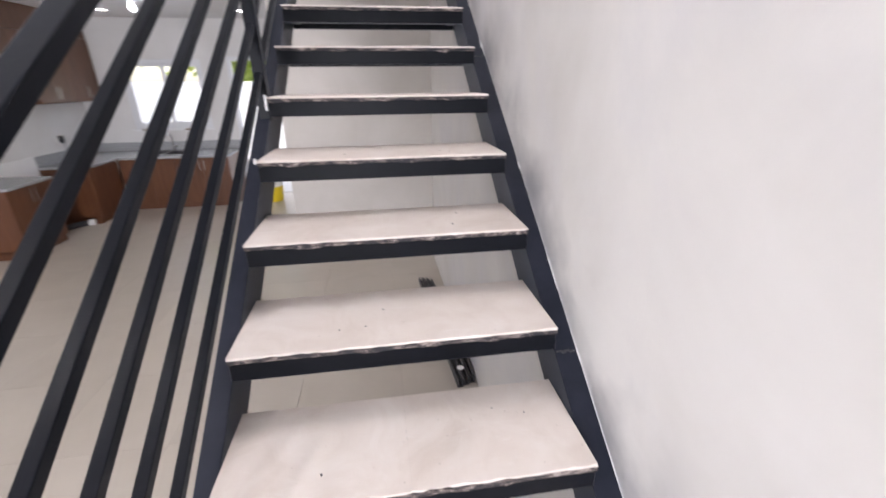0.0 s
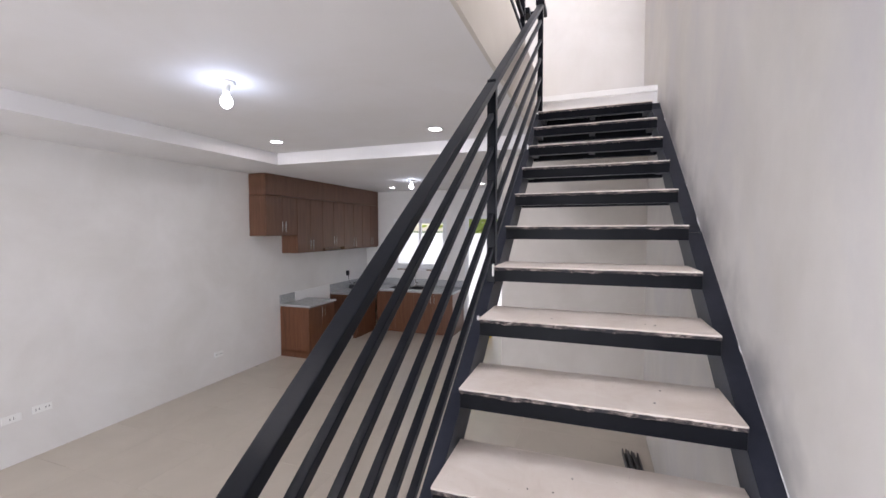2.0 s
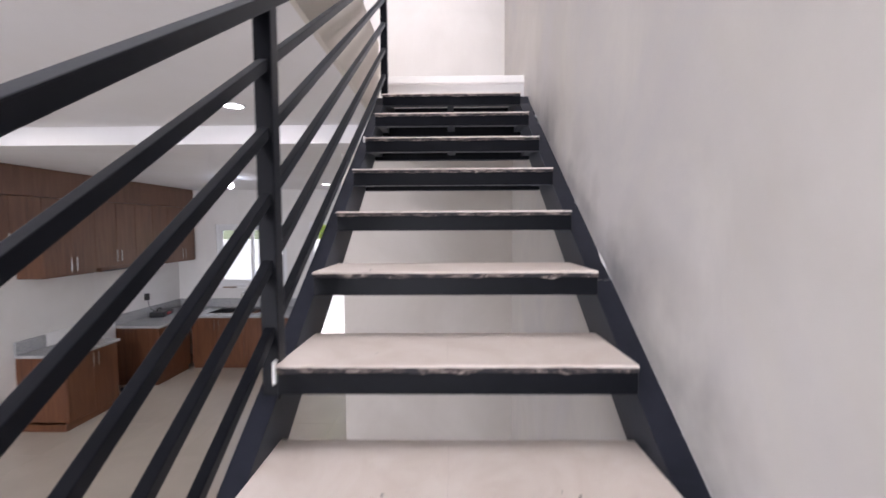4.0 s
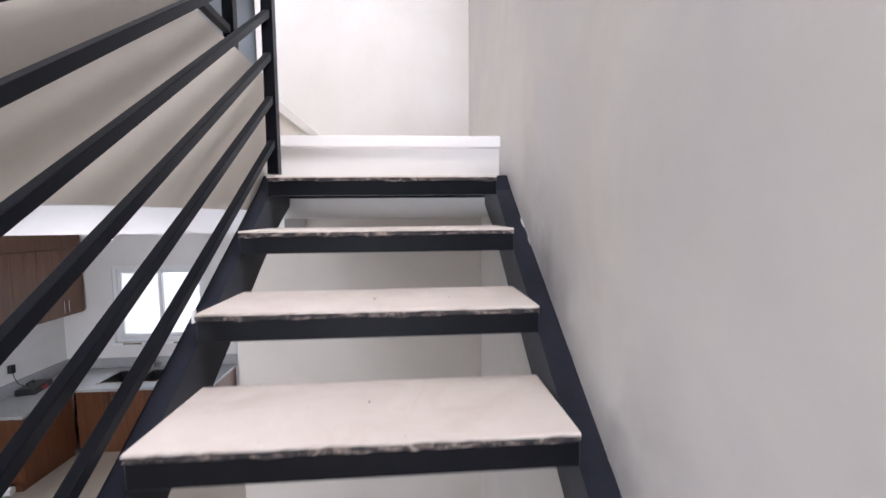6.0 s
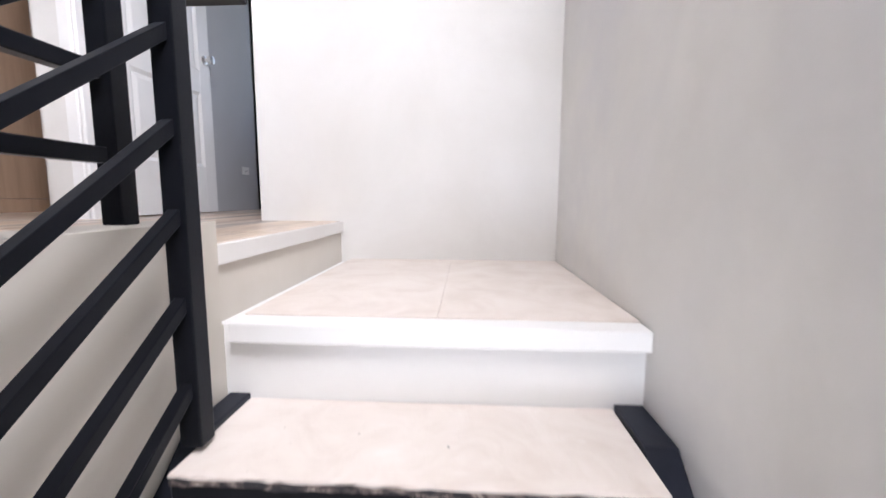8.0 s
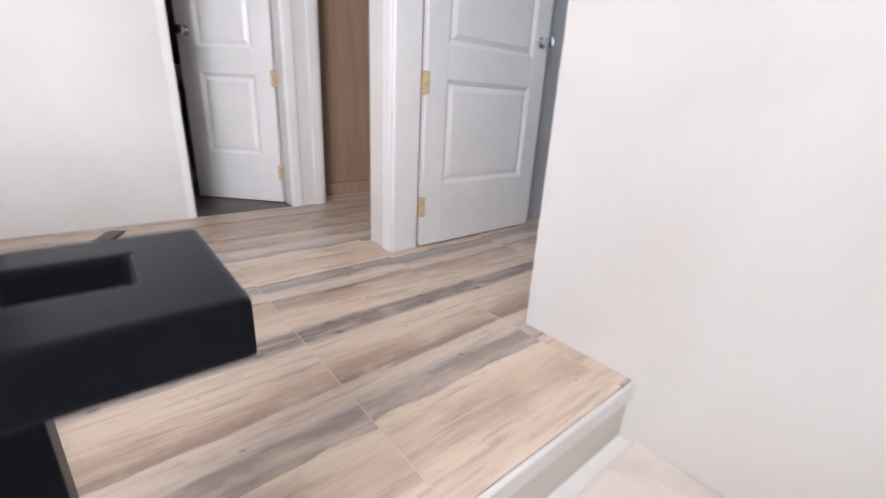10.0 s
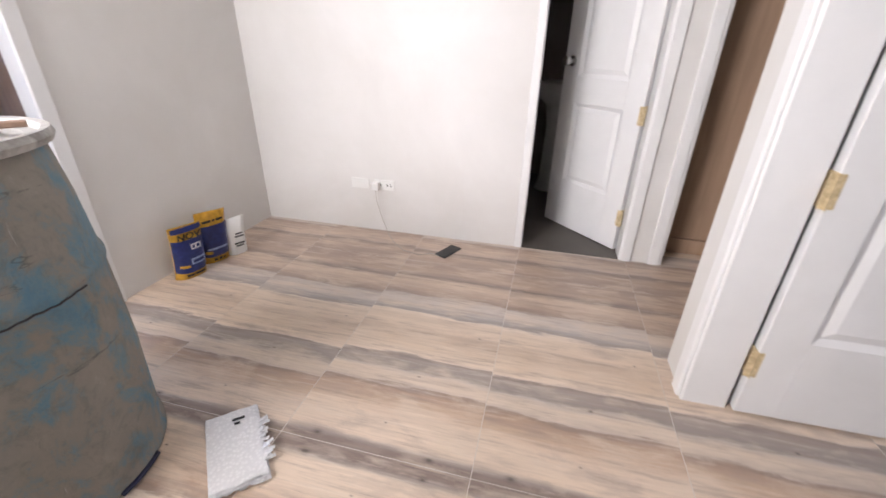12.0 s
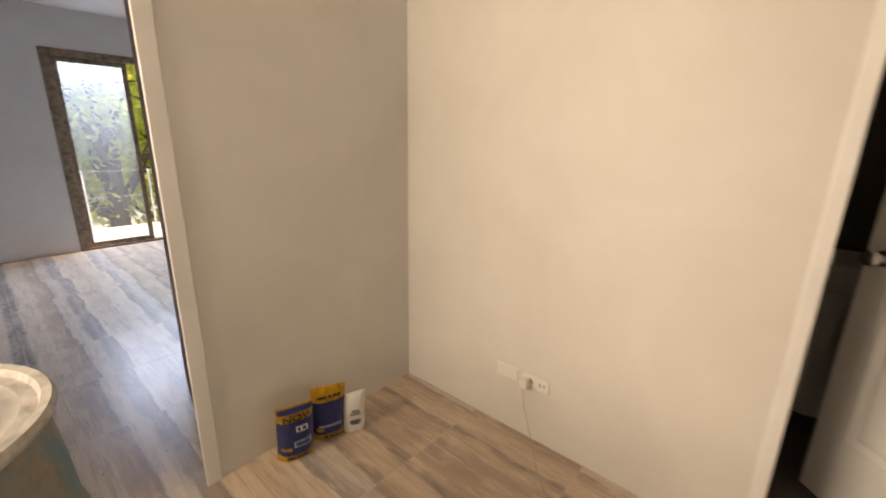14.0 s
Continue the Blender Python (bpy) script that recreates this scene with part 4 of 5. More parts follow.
part("upstand", box(XL + 0.002, -1.74, YB - 0.023, YB - 0.003, 0.567, 0.69, 0.002), STONE, w2)
sink = thing("kitchen_sink", "dark steel double-bowl sink set into the worktop", "sink")
mid = (SX0 + SX1) / 2
for a, b in ((SX0 + 0.004, mid - 0.012), (mid + 0.012, SX1 - 0.004)):
    part("bowl", boxes((a, b, SY0 + 0.004, SY1 - 0.004, 0.40, 0.405), (a, a + 0.006, SY0 + 0.004, SY1 - 0.004, 0.405, 0.566), (b - 0.006, b, SY0 + 0.004, SY1 - 0.004, 0.405, 0.566), (a + 0.006, b - 0.006, SY0 + 0.004, SY0 + 0.01, 0.405, 0.566), (a + 0.006, b - 0.006, SY1 - 0.01, SY1 - 0.004, 0.405, 0.566)), SINK, sink)
part("rim", bevel(boxes((SX0 - 0.02, SX1 + 0.02, SY0 - 0.02, SY0 + 0.006, 0.5665, 0.571), (SX0 - 0.02, SX1 + 0.02, SY1 - 0.006, SY1 + 0.02, 0.5665, 0.571), (mid - 0.014, mid + 0.014, SY0, SY1, 0.5665, 0.571)), 0.001, 1), CHROME, sink, "steel rim")
tap = thing("kitchen_tap", "chrome swan-neck kitchen tap behind the sink", "tap")
part("spout", tube([(-2.68, 7.36, 0.567), (-2.68, 7.36, 0.72), (-2.68, 7.35, 0.78), (-2.68, 7.31, 0.815), (-2.68, 7.25, 0.82), (-2.68, 7.21, 0.79), (-2.68, 7.20, 0.75)], 0.011, 10), CHROME, tap, smooth=True)
part("base", lathe([(0.026, 0), (0.026, 0.012), (0.016, 0.02), (0.014, 0.06)], 16), CHROME, tap, smooth=True, place=pose(-2.68, 7.36, 0.567))
part("lever", box(-2.67, -2.60, 7.352, 7.368, 0.625, 0.637, 0.003), CHROME, tap)
splash = thing("splashback_board", "white board leaning in the cooker gap", "board")
part("sheet", box(XL + 0.003, XL + 0.03, 5.31, 6.17, 0.30, 0.70, 0.003), WHITE, splash)
case = thing("tool_case", "black tool case with red trim on the worktop", "tool case", pose(-3.60, 6.80, 0.567, 0, 0, 12))
part("body", box(-0.09, 0.09, -0.15, 0.15, 0.0, 0.07, 0.012), BLACK, case)
part("latch", box(0.085, 0.10, -0.05, 0.05, 0.02, 0.05, 0.004), mat("red_plastic", (0.35, 0.02, 0.03), 0.4), case, "red latch")
part("grip", tube([(-0.03, -0.05, 0.069), (-0.03, -0.05, 0.10), (-0.03, 0.05, 0.10), (-0.03, 0.05, 0.069)], 0.009), BLACK, case, smooth=True)
plug = thing("plug_adapter", "black plug adapter in a white wall socket", "plug", pose(XL, 6.72, 0.84))
part("plate", box(0.001, 0.011, -0.06, 0.06, -0.04, 0.04, 0.003), PLASTIC, plug, "white socket plate")
part("adapter", box(0.011, 0.055, -0.03, 0.02, -0.045, 0.045, 0.006), BLACK, plug)
part("cord", tube([(0.04, 0.0, -0.045), (0.05, 0.0, -0.10), (0.06, 0.02, -0.17), (0.09, 0.04, -0.2), (0.12, 0.06, -0.262)], 0.004), BLACK, plug, smooth=True)
junk = thing("pipe_offcut", "grey pipe offcut on the floor in the cooker gap", "pipe", pose(-3.50, 6.05, Z0))
part("tube", tube([(0.0, -0.11, 0.035), (0.02, -0.02, 0.035), (0.07, 0.06, 0.035), (0.14, 0.09, 0.035)], 0.035, 14), RUBBER, junk, smooth=True)
part("sleeve", tube([(0.14, 0.09, 0.04), (0.20, 0.10, 0.04)], 0.04, 14), PLASTIC, junk, "white sleeve", smooth=True)
off = thing("steel_offcut", "bundle of black steel channels lying on the floor below the stair", "steel offcut", pose(0.768, 3.10, Z0, 0, 0, 3.6))
for k, x in enumerate((-0.039, 0.0, 0.039)):
    part("channel", bevel(boxes((x - 0.018, x + 0.018, -0.72 + 0.012 * k, 0.72 - 0.02 * k, 0.0005, 0.012), (x - 0.018, x - 0.008, -0.72 + 0.012 * k, 0.72 - 0.02 * k, 0.0125, 0.048), (x + 0.008, x + 0.018, -0.72 + 0.012 * k, 0.72 - 0.02 * k, 0.0125, 0.048)), 0.002, 1), GREYSTEEL, off)
part("sticker", lathe([(0.022, 0.0485), (0.0215, 0.050)], 24), PLASTIC, off, "round white sticker", smooth=True, place=pose(-0.01, -0.60, 0))


# windows
def sash_window(name, x0, x1, z0, z1, y, label):
    w = tagged(new(name), label, "window", kind="structure")
    f = 0.05
    part("window_frame", bevel(boxes((x0, x0 + f, y + 0.02, y + 0.09, z0, z1), (x1 - f, x1, y + 0.02, y + 0.09, z0, z1), (x0 + f, x1 - f, y + 0.02, y + 0.09, z0, z0 + f), (x0 + f, x1 - f, y + 0.02, y + 0.09, z1 - f, z1)), 0.003, 1), ALU, w)
    m = (x0 + x1) / 2
    for i, (a, b) in enumerate(((x0 + f, m + 0.022), (m - 0.022, x1 - f))):
        yy = y + 0.03 + 0.026 * i
        s = part("sash", bevel(boxes((a, a + 0.042, yy, yy + 0.022, z0 + f, z1 - f), (b - 0.042, b, yy, yy + 0.022, z0 + f, z1 - f), (a + 0.042, b - 0.042, yy, yy + 0.022, z0 + f, z0 + f + 0.045), (a + 0.042, b - 0.042, yy, yy + 0.022, z1 - f - 0.045, z1 - f)), 0.002, 1), ALU, w)
        p = part("pane", box(a + 0.04, b - 0.04, yy + 0.009, yy + 0.013, z0 + f + 0.04, z1 - f - 0.04), GLASS, s)
        p.visible_shadow = False
    part("window_sill", box(x0 - 0.02, x1 + 0.02, y - 0.025, y + 0.02, z0 - 0.03, z0, 0.003), TRIM, w)
    for a in (x0 + 0.1, m + 0.15):
        part("tape_strip", box(a, a + 0.22, y - 0.0275, y - 0.0255, z0 - 0.025, z0 - 0.003), TAPE, w, "brown tape left on the sill")
    return w


sash_window("window_1", -3.18, -2.09, 0.88, 1.83, YB, "white sliding window above the sink with tape left on")
bd = tagged(new("door_back"), "open back doorway with white metal frame", "door", kind="structure")
part("frame", bevel(boxes((-1.74, -1.69, YB + 0.01, YB + 0.1, Z0, 1.86), (-0.99, -0.94, YB + 0.01, YB + 0.1, Z0, 1.86), (-1.69, -0.99, YB + 0.01, YB + 0.1, 1.81, 1.86)), 0.003, 1), ALU, bd)
part("leaf", bevel(boxes((-0.985, -0.945, YB + 0.13, YB + 0.86, Z0 + 0.01, 1.80)), 0.003, 1), ALU, bd, "white door leaf swung outwards")
part("knob", lathe([(0.025, 0), (0.025, 0.006), (0.011, 0.012), (0.011, 0.03), (0.026, 0.04), (0.022, 0.06)], 16), CHROME, bd, "steel knob", smooth=True, place=pose(-0.985, YB + 0.79, 0.78, 0, -90, 0))

pail = thing("paint_pail", "yellow and white paint pail with black handle by the door", "bucket", pose(-1.26, 7.0, Z0))
part("body", lathe([(0.125, 0), (0.14, 0.05), (0.15, 0.23)], 28), YELLOW_PAIL, pail, smooth=True)
part("band", lathe([(0.1525, 0.232), (0.1545, 0.30), (0.1465, 0.305), (0.140, 0.24)], 28), PLASTIC, pail, "white plastic rim", smooth=True)
part("handle", tube([(0.152 * math.cos(a), 0.02, 0.29 + 0.13 * math.sin(a)) for a in [math.pi * i / 12 for i in range(13)]], 0.006), BLACK, pail, smooth=True)


# ---- lamps ----
def downlight(x, y, z):
    d = thing("downlight", "round white recessed ceiling downlight, lit", "downlight", pose(x, y, z), group="ceiling downlights")
    part("ring", lathe([(0.05, -0.001), (0.052, -0.007), (0.066, -0.006), (0.068, -0.001)], 32), TRIM, d, smooth=True)
    part("diffuser", lathe([(0.049, -0.0015), (0.049, -0.0045)], 32), LED, d, "glowing diffuser")


for x, y in ((-2.45, 3.52), (-0.84, 3.57), (-2.45, 0.6), (-0.84, 0.6)):
    downlight(x, y, ZT)
for x, y in ((-2.84, 6.75), (-1.25, 6.7)):
    downlight(x, y, ZK)


def bulb(x, y, z, drop, label):
    b = thing("ceiling_bulb", label, "lamp", pose(x, y, z))
    part("rose", lathe([(0.05, -0.001), (0.052, -0.012), (0.045, -0.02), (0.02, -0.022)], 24), PLASTIC, b, smooth=True)
    part("holder", lathe([(0.019, -0.02), (0.02, -0.06 - drop), (0.017, -0.062 - drop)], 20), PLASTIC, b, smooth=True)
    zb = -0.062 - drop
    part("globe", lathe([(0.014, zb), (0.017, zb - 0.012), (0.03, zb - 0.034), (0.034, zb - 0.055), (0.028, zb - 0.076), (0.012, zb - 0.088), (0.002, zb - 0.09)], 24), BULB, b, "glowing bulb", smooth=True).visible_shadow = False


bulb(-1.57, 2.12, ZT, 0.0, "bare lit bulb in a white ceiling holder")
bulb(-2.10, 5.90, ZK, -0.02, "bare lit bulb in a white kitchen ceiling holder")


# ---- sockets ----
def socket_plate(place, w, label, holes=2):
    s = thing("wall_socket", label, "socket", place)
    part("plate", box(0.0005, 0.009, -w / 2, w / 2, -0.031, 0.031, 0.003), PLASTIC, s)
    for i in range(holes):
        y = (i - (holes - 1) / 2) * w / max(holes, 1)
        part("outlet", boxes((0.0085, 0.0105, y - 0.013, y - 0.009, -0.008, 0.008), (0.0085, 0.0105, y + 0.009, y + 0.013, -0.008, 0.008)), RUBBER, s, "dark slots")
    return s


socket_plate(pose(XL, 2.08, 0.18), 0.12, "white wall socket plate low on the living room wall", 1)
socket_plate(pose(XL, 2.27, 0.19), 0.13, "white wall socket plate low on the living room wall", 2)
socket_plate(pose(XL, 1.90, 0.18), 0.12, "blank white plate low on the living room wall", 0)
socket_plate(pose(XL, 3.96, 0.14), 0.12, "white wall socket plate low on the living room wall", 2)
socket_plate(pose(XO, 3.275, 3.215), 0.115, "blank white plate low on the hall wall", 0)
so = socket_plate(pose(XO, 3.428, 3.215), 0.125, "white double socket low on the hall wall", 2)
socket_plate(pose(-1.338, 6.41, 3.24), 0.10, "white socket plate on the grey bedroom wall", 1)

charger = thing("phone_charger", "white phone charger with its thin cable", "charger")
part("plug", box(XO + 0.011, XO + 0.05, 3.365, 3.405, 3.19, 3.235, 0.006), PLASTIC, charger)
cable = [(XO + 0.04, 3.385, 3.19), (XO + 0.045, 3.392, 3.12), (XO + 0.04, 3.415, 3.03), (XO + 0.05, 3.45, 2.95), (XO + 0.08, 3.48, ZU + 0.004), (XO + 0.15, 3.53, ZU + 0.004), (XO + 0.24, 3.62, ZU + 0.004), (XO + 0.27, 3.72, ZU + 0.004), (-2.03, 3.79, ZU + 0.004), (-2.003, 3.836, ZU + 0.005)]
part("cable", tube(cable, 0.0024, 6), mat("grey_cable_sleeve", (0.42, 0.39, 0.35), 0.5), charger, "thin greyish cable", smooth=True)
phone = thing("mobile_phone", "black mobile phone lying on the floor, charging", "phone", pose(-2.078, 3.872, ZU, 0, 0, 156))
part("body", box(-0.079, 0.079, -0.037, 0.037, 0.0005, 0.0085, 0.004, 3), BLACK, phone)
part("screen", box(-0.074, 0.074, -0.0335, 0.0335, 0.0083, 0.0092), mat("phone_glass", (0.01, 0.01, 0.012), 0.08), phone, "dark glass screen")

# ---- hall things ----
drum = thing("drum", "old blue drum smeared with cement dust, dusty white lid", "drum", pose(-0.508, 3.130, ZU))
part("body", lathe([(0.270, 0.0), (0.280, 0.006), (0.280, 0.022), (0.2735, 0.032), (0.274, 0.05), (0.281, 0.27), (0.2835, 0.30), (0.2825, 0.33), (0.281, 0.45), (0.2785, 0.555), (0.2835, 0.566), (0.2835, 0.580), (0.2765, 0.592), (0.268, 0.72), (0.258, 0.80), (0.252, 0.845)], 72), DRUM, drum, smooth=True)
crack = [(0.2806 * math.cos(radians(a)), 0.2806 * math.sin(radians(a)), 0.553 + 0.0016 * math.sin(a * 0.31) + 0.0012 * math.sin(a * 1.1)) for a in range(30, 112, 3)]
part("seam_crack", tube(crack, 0.0022, 6), RUBBER, drum, "dark grimy crack along the hoop", smooth=True)
part("rim", lathe([(0.252, 0.843), (0.268, 0.848), (0.275, 0.862), (0.269, 0.876), (0.253, 0.874), (0.247, 0.860)], 56), RIM, drum, "dirty grey rim", smooth=True)
part("lid", lathe([(0.248, 0.846), (0.245, 0.858), (0.20, 0.862), (0.185, 0.874), (0.10, 0.878), (0.02, 0.878)], 56), LID, drum, "dusty white lid", smooth=True)
stick = tagged(part("wood_offcut", box(-0.10, 0.10, -0.014, 0.014, 0, 0.012, 0.002, 1), JAMB, None, place=pose(-0.60, 3.235, ZU + 0.8785, 0, 0, 150)), "short dark wooden offcut lying on the drum lid", "offcut")
strip = tagged(part("packing_strip", tube([(-0.508 + 0.285 * math.cos(radians(a)), 3.130 + 0.285 * math.sin(radians(a)), ZU + 0.0095) for a in range(86, 112, 5)], 0.0065, 8), INK, None, smooth=True), "thin navy packing strip on the floor against the drum", "strip")


def pouch(name, w, h, d, seed, place, material, label, tilt=10):
    """A stand-up bag with a flat top seal and a creased, bulging front."""
    rnd = random.Random(seed)
    bm = bmesh.new()
    nx, nz = 12, 14
    grid = {}
    for s in (-1, 1):
        for i in range(nx + 1):
            for j in range(nz + 1):
                u, v = i / nx, j / nz
                bulge = (1 - (2 * u - 1) ** 4) * (1 - v ** 2.2) ** 0.7
                crease = 0.003 * math.sin(9 * u + seed + 5 * v) + 0.0022 * math.sin(23 * u - 17 * v + seed) + rnd.uniform(-0.0015, 0.0015)
                y = s * (0.002 + d / 2 * bulge + (crease if 0.05 < v < 0.95 and 0 < u < 1 else 0))
                pinch = 1 - 0.07 * math.sin(math.pi * v) * (1 if v > 0.1 else 0.5)
                grid[s, i, j] = bm.verts.new(((u - 0.5) * w * pinch, y, v * h + 0.004 * math.sin(3 * u + seed) * v))
        for i in range(nx):
            for j in range(nz):
                q = [grid[s, i, j], grid[s, i + 1, j], grid[s, i + 1, j + 1], grid[s, i, j + 1]]
                bm.faces.new(q if s < 0 else list(reversed(q)))
    ring = [(i, 0) for i in range(nx)] + [(nx, j) for j in range(nz)] + [(nx - i, nz) for i in range(nx)] + [(0, nz - j) for j in range(nz)]
    for (a, b), (c, e) in zip(ring, ring[1:] + ring[:1]):
        bm.faces.new((grid[-1, a, b], grid[1, a, b], grid[1, c, e], grid[-1, c, e]))
    t = thing(name, label, "bag", place @ pose(0, 0, 0, tilt, 0, 0), group="bags against the hall wall")
    part("pouch", bm, material, t, smooth=True)
    return t


def letters(word, size, material, parent, place, label):
    c = bpy.data.curves.new(word, 'FONT')
    c.offset = 0.0012
    c.body, c.size, c.extrude, c.align_x, c.align_y = word, size, 0.0006, 'CENTER', 'CENTER'
    tmp = bpy.data.objects.new("lettering", c)
    me = bpy.data.meshes.new_from_object(tmp)
    bpy.data.objects.remove(tmp)
    me.materials.clear()
    me.materials.append(material)
    ob = new("lettering", me)
    ob.parent = parent
    ob.matrix_basis = place
    ob["label"] = label
    return ob


def bag_prints(b, w, h, d, dark, word=""):
    def front(u, v):
        return -(0.004 + d / 2 * (1 - (2 * u - 1) ** 4) * (1 - v ** 2.2) ** 0.7)

    def patch(name, u0, u1, v0, v1, material, lift, label):
        bm = bmesh.new()
        n = 8
        vs = [[bm.verts.new(((u0 + (u1 - u0) * i / n - 0.5) * w * 0.97, front(u0 + (u1 - u0) * i / n, v0 + (v1 - v0) * j / n) - 0.003 - lift, (v0 + (v1 - v0) * j / n) * h)) for i in range(n + 1)] for j in range(n + 1)]
        for j in range(n):
            for i in range(n):
                bm.faces.new((vs[j][i], vs[j][i + 1], vs[j + 1][i + 1], vs[j + 1][i]))
        part(name, bm, material, b, label, smooth=True)

    patch("print_field", 0.0, 1.0, 0.15, 0.77, NAVY, 0.0015, "navy printed field")
    if dark:
        patch("print_top", 0.03, 0.97, 0.90, 0.985, NAVY, 0.0015, "navy printed top edge")
        patch("print_sticker", 0.48, 0.80, 0.58, 0.68, PLASTIC, 0.003, "small white sticker")
        patch("print_text", 0.52, 0.60, 0.60, 0.66, NAVY, 0.0042, "illegible small print")
        patch("print_text", 0.65, 0.76, 0.60, 0.66, NAVY, 0.0042, "illegible small print")
        patch("print_swoosh", 0.40, 0.90, 0.30, 0.42, PALEBLUE, 0.003, "pale blue printed shape")
        patch("print_panel", 0.46, 0.84, 0.33, 0.39, NAVY, 0.0042, "navy inset of the printed shape")
        patch("print_swoosh", 0.08, 0.34, 0.26, 0.31, YELLOW, 0.003, "yellow printed shape")
        patch("print_text", 0.20, 0.42, 0.085, 0.125, BLACK, 0.0025, "dark small print")
        patch("print_text", 0.47, 0.80, 0.085, 0.125, BLACK, 0.0025, "dark small print")
    else:
        for u0, u1 in ((0.14, 0.42), (0.47, 0.56), (0.60, 0.84)):
            patch("print_text", u0, u1, 0.83, 0.875, BLACK, 0.0025, "illegible dark word")
        patch("print_panel", 0.16, 0.84, 0.30, 0.34, PALEBLUE, 0.0028, "thin pale blue printed line")
        patch("print_swoosh", 0.10, 0.30, 0.22, 0.28, YELLOW, 0.003, "yellow printed shape")
        for u0, u1 in ((0.30, 0.42), (0.48, 0.58), (0.62, 0.70)):
            patch("print_text", u0, u1, 0.07, 0.12, BLACK, 0.0025, "dark small print")
    if word:
        letters(word, 0.05, BLACK, b, pose(0, front(0.5, 0.825) - 0.006, 0.825 * h, 90 + 6, 0, 0), "black printed word")


FACE = 180          # the prints look into the hall, along +y
b1 = pouch("tile_adhesive_bag", 0.155, 0.278, 0.085, 3, pose(-1.475, 2.700, ZU + 0.002, 0, 0, FACE - 16), YELLOW, "yellow and navy printed bag of tile adhesive, standing against the wall")
bag_prints(b1, 0.155, 0.278, 0.085, True, "NOV")
b2 = pouch("tile_adhesive_bag", 0.155, 0.285, 0.08, 8, pose(-1.645, 2.695, ZU + 0.002, 0, 0, FACE - 20), YELLOW, "yellow and navy printed bag of tile grout, standing against the wall")
bag_prints(b2, 0.155, 0.285, 0.08, False)
b3 = pouch("powder_bag", 0.115, 0.21, 0.085, 5, pose(-1.752, 2.742, ZU + 0.002, 0, 0, FACE - 24), PLASTIC, "small white plastic bag of powder beside the printed bags")
for z, w in ((0.135, 0.018), (0.118, 0.024), (0.075, 0.026), (0.06, 0.020)):
    part("print_bar", box(-w, w, -0.0505, -0.047, z, z + 0.007), RUBBER, b3, "grey line of small print")

wrap = thing("bubble_wrap_sheet", "folded sheet of clear bubble wrap with a torn edge", "bubble wrap", pose(-0.683, 3.59, ZU, 0, 0, 43.4))
rnd = random.Random(4)
for layer in range(3):
    bm = bmesh.new()
    n = 14
    z = 0.004 + 0.006 * layer
    w0, h0 = 0.28 - 0.006 * layer, 0.15 - 0.004 * layer
    vs = [[bm.verts.new(((i / n - 0.5) * w0 + (0.012 * rnd.random() if i == n else 0), (j / n - 0.5) * h0, z + rnd.uniform(-0.0012, 0.0012) + 0.006 * (abs(i / n - 0.5) * 2) ** 6 * (1 if i > n / 2 else -0.3))) for i in range(n + 1)] for j in range(n + 1)]
    for j in range(n):
        for i in range(n):
            bm.faces.new((vs[j][i], vs[j][i + 1], vs[j + 1][i + 1], vs[j + 1][i]))
    part("sheet", bm, WRAP, wrap, smooth=True)
part("ink_mark", boxes((-0.095, -0.088, 0.0, 0.035, 0.0185, 0.0215), (-0.078, -0.071, 0.005, 0.02, 0.0185, 0.0215)), BLACK, wrap, "handwritten black mark")
torn = bmesh.new()
for i in range(26):
    x = -0.06 + 0.15 * rnd.random()
    beam(torn, (x, 0.06, 0.012), (x + rnd.uniform(-0.012, 0.012), 0.078 + 0.024 * rnd.random(), 0.008 + 0.02 * rnd.random()), 0.010, 0.0015)
part("torn_edge", torn, WRAP, wrap, "frayed torn edge")

# bathroom basin
basin = thing("pedestal_basin", "white pedestal basin in the dark bathroom", "basin", pose(-3.48, 4.38, ZU))
part("pedestal", lathe([(0.11, 0), (0.085, 0.1), (0.075, 0.5), (0.10, 0.68)], 24), CERAMIC, basin, smooth=True)
part("bowl", lathe([(0.10, 0.66), (0.17, 0.72), (0.215, 0.80), (0.215, 0.825), (0.19, 0.82), (0.13, 0.75), (0.03, 0.72)], 32), CERAMIC, basin, smooth=True)

# closet room
closet = thing("closet", "plain brown laminate closet on a plinth", "closet")
part("body", box(-3.0, -2.46, 5.03, 5.86, ZU + 0.09, 5.2, 0.002, 1), BROWN, closet)
part("plinth", box(-3.0, -2.45, 5.025, 5.87, ZU, ZU + 0.088, 0.002, 1), BROWN, closet)

# ---- balcony door ----
bal = tagged(new("door_balcony"), "sliding glass balcony door, frame still taped in brown paper", "door", kind="structure")
FX0, FX1, FZ = -3.05, -1.45, 5.10
part("frame", bevel(boxes((FX1 - 0.09, FX1, FRY - 0.1, FRY + 0.012, ZU - 0.005, FZ), (FX0, FX0 + 0.09, FRY - 0.1, FRY + 0.012, ZU - 0.005, FZ), (FX0 + 0.09, FX1 - 0.09, FRY - 0.1, FRY + 0.012, FZ - 0.07, FZ), (FX0 + 0.09, FX1 - 0.09, FRY - 0.1, FRY + 0.008, ZU - 0.006, ZU + 0.03)), 0.003, 1), TAPE, bal, "frame wrapped in worn brown tape")
a, b = -2.19, FX1 - 0.085
